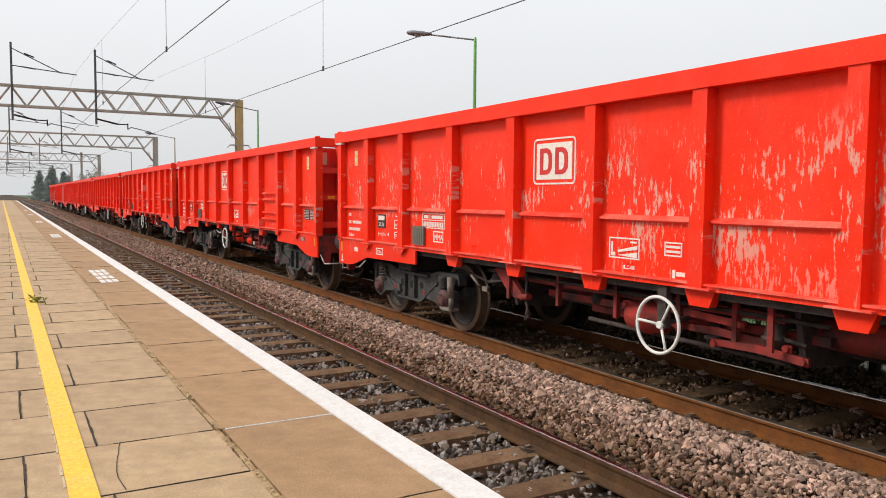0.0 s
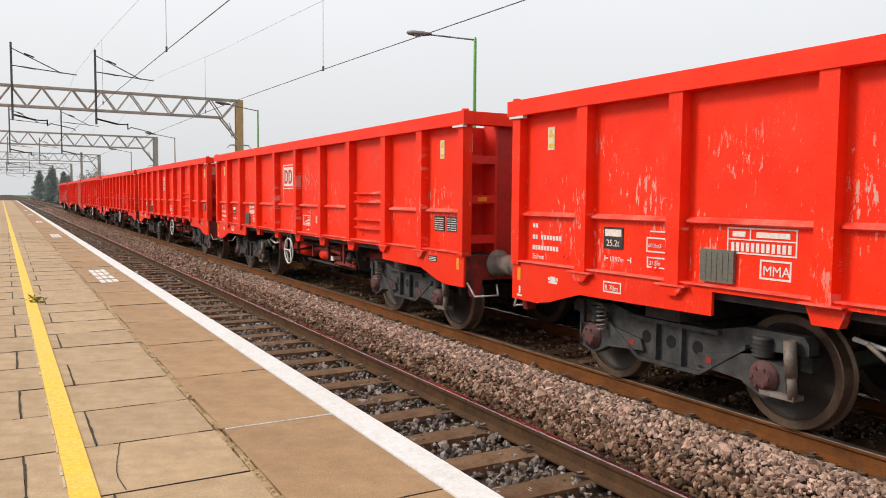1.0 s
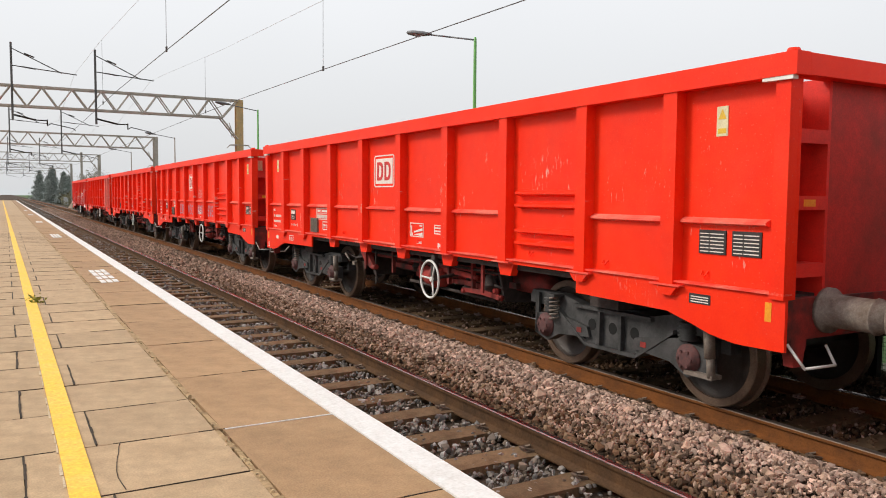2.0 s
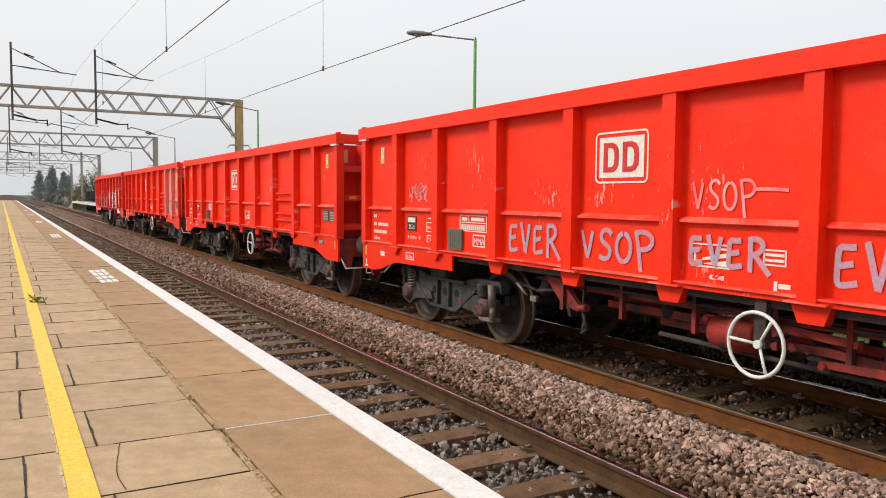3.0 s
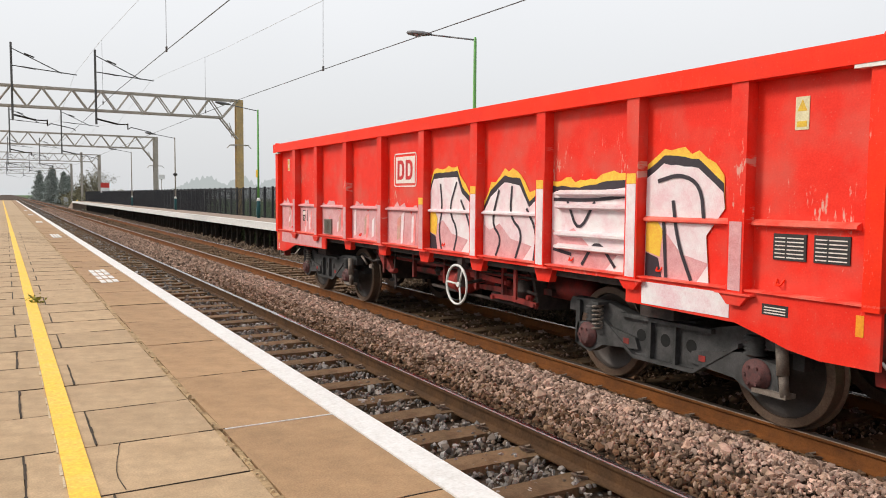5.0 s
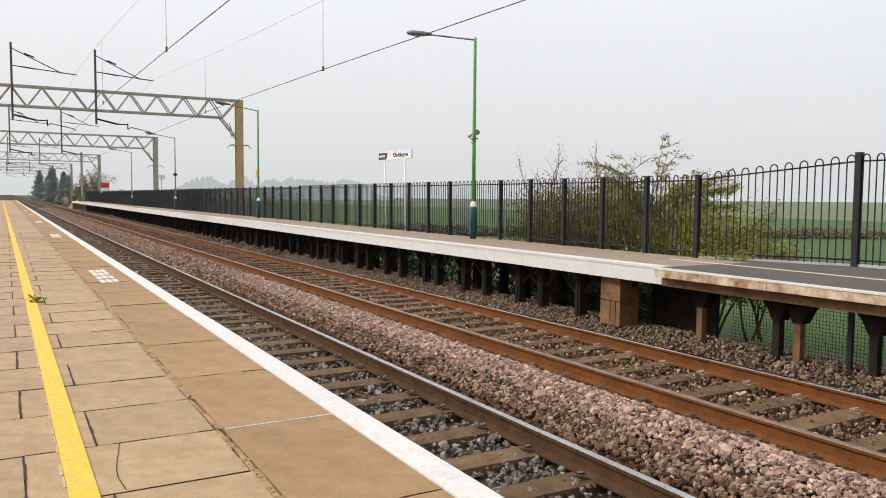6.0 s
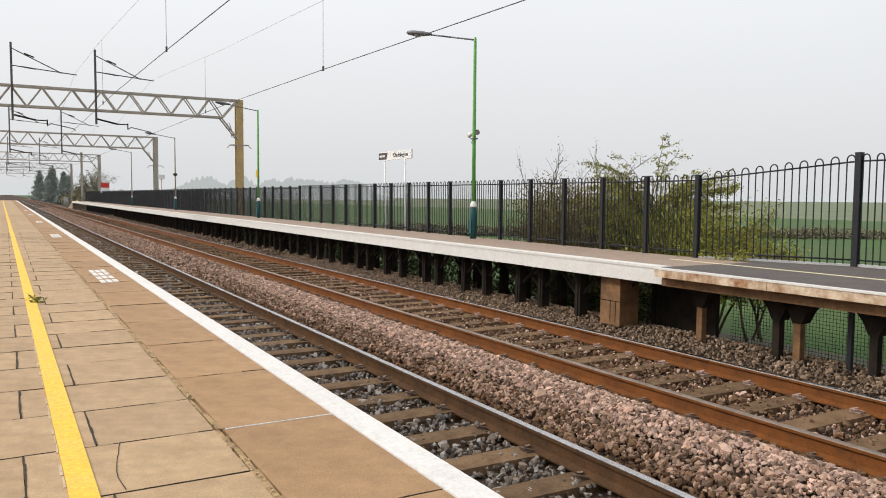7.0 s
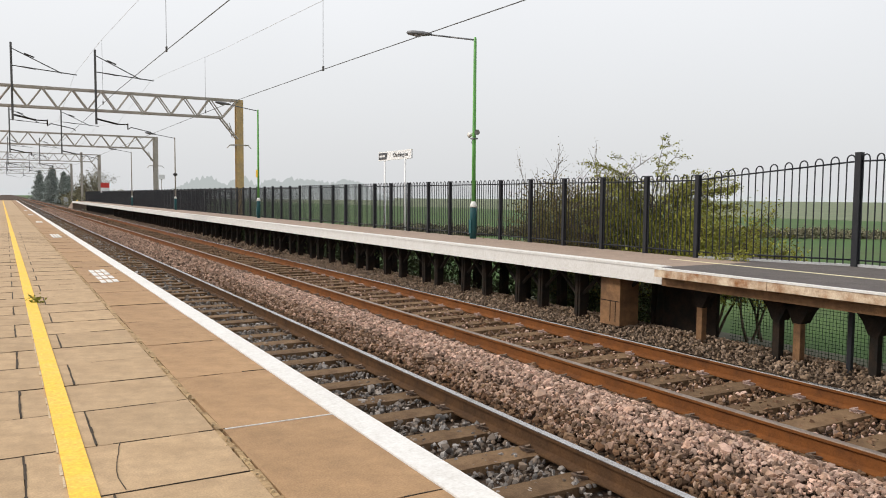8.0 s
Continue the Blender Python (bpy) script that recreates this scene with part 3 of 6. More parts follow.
def near_platform():
    t = thing("platform_near", "concrete-slab railway platform with a white painted edge", "platform", kind="structure")
    end = 118
    part("platform_core", boxes((-9, EDGE - 0.12, -14, end, -0.9, PLAT - 0.05)), MORTAR, t)
    part("platform_face", boxes((EDGE - 0.12, EDGE - 0.06, -14, end, -0.9, PLAT - 0.09)), WALL, t, "sooty brick platform face")
    part("white_edge_line", boxes((1.150, EDGE, -14, end, PLAT - 0.075, PLAT + 0.004), soft_edge=0.006), WHITE_LINE, t, "white painted platform edge")
    part("yellow_line", (lambda b: (prism(b, [(0.215, -14), (0.295, -14), (-0.30, end), (-0.38, end)], PLAT - 0.02, PLAT + 0.0045, "z"), b)[1])(bmesh.new()), YELLOW_LINE, t, "yellow safety line")
    bm = bmesh.new()
    for k in range(240):
        y = 1.2 + k * 0.25
        a, b = 0.672 + random.uniform(-.012, .01), 0.70 + random.uniform(-.006, .014)
        prism(bm, [(a, y), (b, y), (b + random.uniform(-.008, .008), y + 0.25), (a + random.uniform(-.008, .008), y + 0.25)], PLAT - 0.03, PLAT + random.uniform(-.006, .001), "z")
    part("mortar_joint", bm, MORTAR, t, "crumbling mortar joint")
    crumb = [mesh_of("mortar_crumb", (lambda b, v, f: ([b.faces.new([q[i] for i in t3]) for q in [[b.verts.new(p) for p in v]] for t3 in f], b)[1])(bmesh.new(), [tuple(float(c) for c in p) for p in v], f.tolist()), CRUMB) for v, f in KINDS[:6]]
    rc = random.Random(41)
    for k in range(170):
        y = 1.6 + 9.5 * rc.random() ** 1.6
        size = rc.uniform(0.005, 0.013) * (1.5 if rc.random() < 0.1 else 1)
        part("mortar_crumb", crumb[k % 6], None, t, m=pose(0.686 + rc.gauss(0, 0.009), y, PLAT - 0.003, rc.uniform(0, 360), rc.uniform(0, 360), rc.uniform(0, 360)) @ Matrix.Scale(size, 4))
    bm = bmesh.new()
    for k in range(46):
        y = 2.2 + k * 0.12
        x = 0.150 - (y - 2.6) * 0.0039 - 0.013
        w = rc.uniform(0.003, 0.010)
        if rc.random() < 0.6:
            prism(bm, [(x - w, y), (x + 0.001, y), (x + 0.001, y + 0.11), (x - w * rc.uniform(0.4, 1), y + 0.11)], PLAT - 0.01, PLAT + 0.0018, "z")
    part("old_line_trace", bm, OLD_LINE, t, "worn trace of an older pale line")
    # slabs in stretcher bond, then the coping
    made = {}

    def slab(x0, x1, y0, y1, material):
        key = (round(x1 - x0, 3), round(y1 - y0, 3), material.name)
        if key not in made:
            bm = boxes((0.003, x1 - x0 - 0.003, 0.0035, y1 - y0 - 0.0035, -0.05, 0), soft_edge=0.004)
            made[key] = mesh_of("slab", bm, material)
        part("slab", made[key], None, t, m=pose(x0, y0, PLAT + random.uniform(-.0025, 0), random.uniform(-.12, .12), random.uniform(-.12, .12), 0))
    for r in range(72):
        y = 0.43 + r * 0.503
        joint = 0.26 if r % 2 else 0.03
        slab(joint, 0.675, y, y + 0.503, SLAB)
        slab(-0.60, joint, y, y + 0.503, SLAB)
    for r in range(42):
        y = 0.15 + r * 0.93
        slab(0.70, 1.150, y, y + 0.93, COPING)
    part("slab_field", boxes((-9, 0.675, 36.6, end, PLAT - 0.05, PLAT - 0.001), (-9, 0.675, -14, 0.43, PLAT - 0.05, PLAT - 0.001), (-9, -0.6, 0.43, 36.6, PLAT - 0.05, PLAT - 0.001)), SLAB, t)
    part("coping_field", boxes((0.70, 1.150, 39.2, end, PLAT - 0.05, PLAT - 0.001), (0.70, 1.150, -14, 0.15, PLAT - 0.05, PLAT - 0.001)), COPING, t)
    # open joints along the yellow line
    bm = bmesh.new()
    for r in range(40):
        y = 0.43 + r * 0.503
        joint = 0.26 if r % 2 else 0.03
        for k in range(6):
            w, e = random.uniform(0.002, 0.0055), random.uniform(-.002, .002)
            box(bm, joint + e - w, joint + e + w, y + 0.015 + k * 0.079, y + 0.094 + k * 0.079, PLAT - 0.02, PLAT + 0.0012)
        for x0, x1 in ((-0.35, 0.128), (0.215, 0.67)):
            k = x0
            while k < x1:
                w = min(random.uniform(0.05, 0.16), x1 - k)
                e, h = random.uniform(-.0015, .0015), random.uniform(0.0004, 0.0016)
                if random.random() < 0.8:
                    box(bm, k, k + w, y + e - h, y + e + h, PLAT - 0.02, PLAT + 0.0008)
                k += w
    for r in range(24):
        y, k = 0.15 + r * 0.93, 0.705
        while k < 1.145:
            w = min(random.uniform(0.03, 0.12), 1.146 - k)
            e, h = random.uniform(-.002, .002), random.uniform(0.0006, 0.0025)
            if random.random() < 0.8:
                box(bm, k, k + w, y + e - h, y + e + h, PLAT - 0.02, PLAT + 0.0008)
            k += w
    tagged(part("open_joints", bm, JOINT, t, "dark open slab joints"), kind="stuff")
    bm = bmesh.new()
    crack = [(0.338, 2.95), (0.327, 2.90), (0.318, 2.83), (0.305, 2.76), (0.297, 2.70), (0.290, 2.64), (0.287, 2.58), (0.291, 2.52), (0.296, 2.462)]
    for (a, b), (c, d) in zip(crack, crack[1:]):
        prism(bm, [(a - 0.0012, b), (a + 0.0012, b), (c + 0.0012, d), (c - 0.0012, d)], PLAT - 0.01, PLAT + 0.001, "z")
    part("slab_crack", bm, JOINT, t, "thin dark crack")
    part("white_joint_smear", boxes((0.71, 1.148, 2.929, 2.936, PLAT - 0.01, PLAT + 0.002)), WHITE_LINE, t)
    # worn lettering by the edge, too worn to read
    for y in (8.35, 17.6, 27.0, 36.5, 46.0):
        bm = bmesh.new()
        for row in range(3):
            for k in range(4):
                a = 0.825 + row * 0.062
                b = y + 0.10 + k * 0.38 + random.uniform(-.02, .02) + row * 0.03
                box(bm, a, a + 0.047, b, b + random.uniform(0.26, 0.33), PLAT - 0.01, PLAT + 0.003)
        part("floor_lettering", bm, WHITE_LINE, t, "worn white painted words")
    return t


near_platform()


def far_platform():
    t = thing("platform_far", "long raised platform with a white edge on black trestles", "platform", kind="structure")
    y0, y1 = 7.45, 112
    part("deck", boxes((FEDGE + 0.03, 9.35, y0, y1, FTOP - 0.14, FTOP)), DECK, t, "brown gritty platform deck")
    part("white_nosing", boxes((FEDGE - 0.02, FEDGE + 0.17, y0, y1, FTOP - 0.03, FTOP + 0.006), soft_edge=0.006), WHITE_LINE, t)
    part("white_fascia", boxes((FEDGE - 0.008, FEDGE + 0.03, y0, y1, FTOP - 0.235, FTOP - 0.03)), WHITE_LINE, t, "white painted fascia board")
    part("ramp", (lambda bm: (prism(bm, [(y1, FTOP), (y1 + 8, -0.1), (y1, -0.1)], FEDGE, 9.4), bm)[1])(bmesh.new()), DECK, t, "sloping platform end ramp")
    # the newer end in tarmac
    part("tarmac_deck", boxes((7.46, 10.3, -14, y0, FTOP - 0.10, FTOP)), TARMAC, t, "dark tarmac deck")
    part("tarmac_apron", boxes((9.35, 10.3, y0, 8.6, FTOP - 0.10, FTOP - 0.001)), TARMAC, t)
    part("tarmac_nosing", boxes((7.44, 7.50, -14, y0 - 0.004, FTOP - 0.02, FTOP + 0.005), soft_edge=0.005), WHITE_LINE, t)
    bm = bmesh.new()
    y = -14.0
    while y < y0 - 0.05:
        w = min(random.uniform(0.7, 2.2), y0 - 0.01 - y)
        box(bm, 7.448 + random.uniform(-.003, .003), 7.52, y, y + w - 0.004, FTOP - 0.118 + random.uniform(-.01, .012), FTOP - 0.022)
        y += w
    part("rusted_edge_beam", bm, EDGE_RUST, t, "rusty edge beam with flaking white paint")
    part("yellow_edge_line", boxes((8.70, 8.76, -14, 8.4, FTOP - 0.01, FTOP + 0.004)), CREAM_LABEL, t, "pale yellow safety line")
    part("edge_girder", boxes((7.60, 7.70, -14, y0, FTOP - 0.25, FTOP - 0.13)), TIMBER, t)
    part("cross_girder", boxes((7.70, 8.30, -14, y0, FTOP - 0.25, FTOP - 0.11)), TRESTLE, t)
    # trestles under the old deck
    post = mesh_of("trestle_post", boxes((-0.075, 0.075, -0.065, 0.065, -0.5, FTOP - 0.22), (-0.09, 0.09, -0.02, 0.02, -0.5, FTOP - 0.22)), TRESTLE)
    brace = bmesh.new()
    rod(brace, (0, 0.06, 0.25), (0, 0.55, 0.66), 0.03, seg=5)
    rod(brace, (0, -0.06, 0.30), (0, -0.5, 0.66), 0.03, seg=5)
    brace = mesh_of("trestle_brace", brace, TRESTLE)
    k, y = 0, 8.75
    while y < 70:
        x = 7.98 + random.uniform(-.03, .03)
        tr = part("trestle_post", post, None, t, m=pose(x, y, 0, random.uniform(-1, 1), random.uniform(-1.5, 1.5), 0))
        part("trestle_brace", brace, None, tr)
        part("trestle_post", post, None, t, m=pose(9.05, y + 0.2, 0))
        y += (0.78, 1.05, 0.62, 1.15)[k % 4]
        k += 1
    part("longitudinal_bearer", boxes((7.9, 8.06, y0, 111, FTOP - 0.26, FTOP - 0.14), (8.95, 9.1, y0, 111, FTOP - 0.26, FTOP - 0.14)), TRESTLE, t)
    # near-black sheet closing the view behind the distant trestles
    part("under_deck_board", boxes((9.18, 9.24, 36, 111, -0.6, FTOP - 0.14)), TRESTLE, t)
    # timber box and flared posts at the newer end
    bx = part("timber_box", boxes((7.74, 8.10, 8.40, 8.82, -0.05, 0.64), soft_edge=0.015), TIMBER, t, "rusty brown bracing box")
    part("box_seam", boxes((7.734, 7.742, 8.41, 8.81, 0.30, 0.312), (7.734, 7.742, 8.60, 8.608, 0.0, 0.30), (7.734, 7.742, 8.49, 8.496, 0.0, 0.30)), TRESTLE, bx)
    for y, mt in ((7.12, TIMBER), (5.95, TRESTLE), (5.67, TIMBER), (4.76, TRESTLE), (3.6, TIMBER)):
        bm = bmesh.new()
        prism(bm, [(y - 0.045, -0.3), (y + 0.045, -0.3), (y + 0.045, 0.42), (y - 0.045, 0.42)], 7.96, 8.05)
        soften(bm, 0.012)
        fp = part("deck_post", bm, mt, t, "weathered timber deck post")
        bm = bmesh.new()
        prism(bm, [(y - 0.055, 0.38), (y + 0.055, 0.38), (y + 0.13, 0.53), (y + 0.21, 0.62), (y + 0.21, 0.68), (y - 0.21, 0.68), (y - 0.21, 0.62), (y - 0.13, 0.53)], 7.95, 8.12)
        soften(bm, 0.012)
        part("flared_head", bm, TRESTLE, fp)
    part("steel_post", boxes((8.0, 8.05, 5.03, 5.08, -0.3, FTOP - 0.12)), FENCE, t, "slim black steel post")
    # near-black board standing in for the shade of the recess
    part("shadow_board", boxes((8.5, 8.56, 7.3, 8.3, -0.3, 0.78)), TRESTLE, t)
    part("back_rail", boxes((10.14, 10.22, -4, 6.4, FTOP, FTOP + 0.035)), STRIP, t, "pale galvanised kerb strip")
    return t


far_platform()


# ---- the train ----
HW, HL = 1.455, 6.21                        # half width and half length of a wagon body
LONG = 0.978                                # true metres to a unit of the offsets below
CUTS = [0, 1.19, 2.38, 3.75, 5.10, 6.43, 7.76, 9.08, 10.43, 11.57, 12.7]
BOGIES = (4.20, -4.09)
WHEEL_R = 0.46


def oy(o):
    """Place along a wagon, from the distance to its rear end."""
    return HL - o * LONG


def side_parts(wagon, m, paint):
    """One long side: panels, stakes, waist rails, sill; m turns it to its side of the wagon."""
    for i, (a, b) in enumerate(zip(CUTS, CUTS[1:])):
        part("side_panel", boxes((-HW + 0.125, -HW + 0.14, oy(b), oy(a), 1.12, 2.70)), paint, wagon, m=m)
        if i == 7:
            bm = bmesh.new()
            for z in (1.86, 1.73, 1.46, 1.33):
                prism(bm, [(-HW + 0.125, z - 0.035), (-HW + 0.045, z - 0.012), (-HW + 0.045, z + 0.012), (-HW + 0.125, z + 0.035)], oy(b) + 0.04, oy(a) - 0.20, "y")
            part("pressed_ribs", bm, paint, wagon, m=m)
        else:
            bm = bmesh.new()
            prism(bm, [(-HW + 0.125, 1.608), (-HW + 0.072, 1.625), (-HW + 0.072, 1.643), (-HW + 0.125, 1.668)], oy(b) + (0.06 if i < 9 else 0.2), oy(a) - (0.09 if i else 0.14), "y")
            part("waist_rail", bm, WORN_RAIL, wagon, m=m)
    for i, c in enumerate(CUTS[1:-1]):
        y = oy(c)
        low = 0.985 if 3 <= i + 1 <= 7 else 1.09
        bm = bmesh.new()
        prism(bm, [(y - 0.074, 1.10), (y + 0.074, 1.10), (y + 0.074, 2.69), (y - 0.074, 2.69)], -HW + 0.015, -HW + 0.125)
        soften(bm, 0.018)
        part("stake", bm, paint, wagon, m=m)
        bm = bmesh.new()
        if low < 1:
            prism(bm, [(y - 0.16, 1.10), (y + 0.16, 1.10), (y + 0.10, 0.955), (y - 0.10, 0.955)], -HW + 0.075, -HW + 0.16)
        else:
            prism(bm, [(y - 0.13, 1.096), (y + 0.13, 1.096), (y + 0.06, 1.02), (y - 0.06, 1.02)], -HW + 0.01, -HW + 0.056)
        foot = part("stake_foot", bm, paint, wagon, m=m)
        part("foot_plate", boxes((-HW - 0.006, -HW + 0.125, y - 0.165, y + 0.165, 1.099, 1.113)), WORN_RAIL, foot, "scuffed foot plate")
    for y0, y1 in ((HL - 0.14, HL), (-HL, -HL + 0.12)):
        part("corner_post", boxes((-HW + 0.03, -HW + 0.16, y0, y1, 1.10, 2.70), soft_edge=0.015), paint, wagon, m=m)
    bm = bmesh.new()
    prism(bm, [(HL, 1.13), (HL, 0.725), (HL - 0.42, 0.72), (HL - 0.66, 0.755), (HL - 0.88, 0.82), (HL - 1.12, 0.882), (HL - 2.72, 0.90), (HL - 2.72, 1.09),
               (-HL + 2.30, 1.09), (-HL + 2.30, 0.90), (-HL + 1.12, 0.882), (-HL + 0.88, 0.82), (-HL + 0.66, 0.755), (-HL + 0.42, 0.72), (-HL, 0.725), (-HL, 1.13)], -HW + 0.055, -HW + 0.085)
    part("sill_plate", bm, paint, wagon, m=m)
    part("sill_flange", boxes((-HW + 0.03, -HW + 0.13, -HL, HL, 1.131, 1.146)), WORN_RAIL, wagon, "scuffed pale edge of the sill", m=m)


def rim(wagon, paint):
    bm = bmesh.new()
    for s in (-1, 1):
        a, b = sorted((s * HW, s * (HW - 0.15)))
        box(bm, a, b, -HL - 0.06, HL + 0.06, 2.675, 2.835)
        c, d = sorted((s * (HL + 0.06), s * (HL - 0.10)))
        box(bm, -HW + 0.152, HW - 0.152, c, d, 2.68, 2.831)
    soften(bm, 0.016, 2)
    part("top_rim", bm, paint, wagon, "bright red top rail")
    for sx in (-1, 1):
        for sy in (-1, 1):
            bm = bmesh.new()
            rod(bm, (sx * (HW - 0.07), sy * (HL - 0.02), 2.83), (sx * (HW - 0.07), sy * (HL - 0.02), 2.865), 0.055, 0.04, 10)
            part("rim_cap", bm, paint, wagon)
            bm = bmesh.new()
            a, b = sorted((sy * (HL + 0.03), sy * (HL - 0.22)))
            prism(bm, [(a, 2.645), (b, 2.650), (b, 2.674), (a, 2.674)], sx * (HW - 0.005), sx * (HW - 0.06))
            part("corner_lashing_bar", bm, WHITE_BAR, wagon, "white corner bar")


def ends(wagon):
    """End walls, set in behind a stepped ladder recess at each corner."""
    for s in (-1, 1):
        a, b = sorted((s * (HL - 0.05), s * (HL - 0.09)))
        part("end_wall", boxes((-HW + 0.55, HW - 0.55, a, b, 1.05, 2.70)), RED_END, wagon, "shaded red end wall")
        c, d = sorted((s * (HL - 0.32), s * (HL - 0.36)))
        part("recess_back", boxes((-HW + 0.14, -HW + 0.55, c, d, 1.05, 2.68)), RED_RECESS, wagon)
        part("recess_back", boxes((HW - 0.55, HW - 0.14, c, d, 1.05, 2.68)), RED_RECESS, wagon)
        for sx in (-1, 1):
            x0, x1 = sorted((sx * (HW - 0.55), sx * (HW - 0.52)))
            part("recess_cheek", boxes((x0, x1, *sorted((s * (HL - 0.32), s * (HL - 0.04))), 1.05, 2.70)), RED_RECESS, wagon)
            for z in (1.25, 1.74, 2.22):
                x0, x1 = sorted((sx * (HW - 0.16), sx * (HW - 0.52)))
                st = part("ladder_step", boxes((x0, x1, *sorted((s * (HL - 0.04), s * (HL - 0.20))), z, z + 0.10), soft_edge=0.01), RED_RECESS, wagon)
                if z == 1.74:
                    x0, x1 = sorted((sx * (HW - 0.27), sx * (HW - 0.40)))
                    part("step_marker", boxes((x0, x1, *sorted((s * (HL - 0.036), s * (HL - 0.041))), z + 0.025, z + 0.075)), ORANGE, st, "orange step marker")
            x0, x1 = sorted((sx * (HW - 0.24), sx * (HW - 0.36)))
            part("recess_label", boxes((x0, x1, *sorted((s * (HL - 0.312), s * (HL - 0.319))), 2.38, 2.60)), CREAM_LABEL, wagon, "cream warning label")
        c, d = sorted((s * (HL - 0.02), s * (HL - 0.14)))
        part("headstock", boxes((-HW + 0.09, HW - 0.09, c, d, 0.80, 1.10), soft_edge=0.012), RED_DIRTY, wagon, "grimy red headstock")
        part("end_label", boxes((0.10, 0.17, *sorted((s * (HL - 0.045), s * (HL - 0.051))), 1.22, 1.40)), FADED, wagon)
        for sx in (-1, 1):
            x = sx * 0.90
            bf = bmesh.new()
            lathe(bf, [(s * (HL - 0.02), 0.17), (s * (HL + 0.02), 0.17), (s * (HL + 0.021), 0.125), (s * (HL + 0.36), 0.122), (s * (HL + 0.365), 0.132), (s * (HL + 0.38), 0.132), (s * (HL + 0.385), 0.112), (s * (HL + 0.495), 0.112)], (x, 0, 1.0), 20, "y")
            bo = part("buffer", bf, BUFFER, wagon, "weathered grey steel buffer")
            bh = bmesh.new()
            lathe(bh, [(s * (HL + 0.49), 0.12), (s * (HL + 0.50), 0.155), (s * (HL + 0.5245), 0.15)], (x, 0, 1.0), 20, "y")
            part("buffer_head", bh, BUFFER, bo)
            pl = bmesh.new()
            prism(pl, [(sx * 1.30, 0.80), (sx * 1.12, 0.80), (sx * 1.16, 0.60), (sx * 1.26, 0.60)], s * (HL - 0.10), s * (HL - 0.02), "y")
            part("lamp_bracket", pl, RED_DIRTY, wagon)
            hb = bmesh.new()
            tube(hb, [(sx * 1.34, s * (HL - 0.02), 0.78), (sx * 1.30, s * (HL + 0.10), 0.62), (sx * 0.98, s * (HL + 0.12), 0.62), (sx * 0.92, s * (HL + 0.0), 0.74)], 0.011, 6)
            part("shunters_handrail", hb, WHITE_BAR, wagon, "white bent handrail")
        bm = bmesh.new()
        rod(bm, (0, s * (HL - 0.1), 0.95), (0, s * (HL + 0.52), 0.95), 0.06, seg=10)
        part("drawbar", bm, UNDER, wagon)
        bm = bmesh.new()
        tube(bm, [(0.35, s * (HL - 0.05), 1.02), (0.36, s * (HL + 0.22), 0.86), (0.30, s * (HL + 0.38), 0.66), (0.24, s * (HL + 0.53), 0.60)], 0.025, 6)
        part("brake_hose", bm, INSULATOR, wagon)


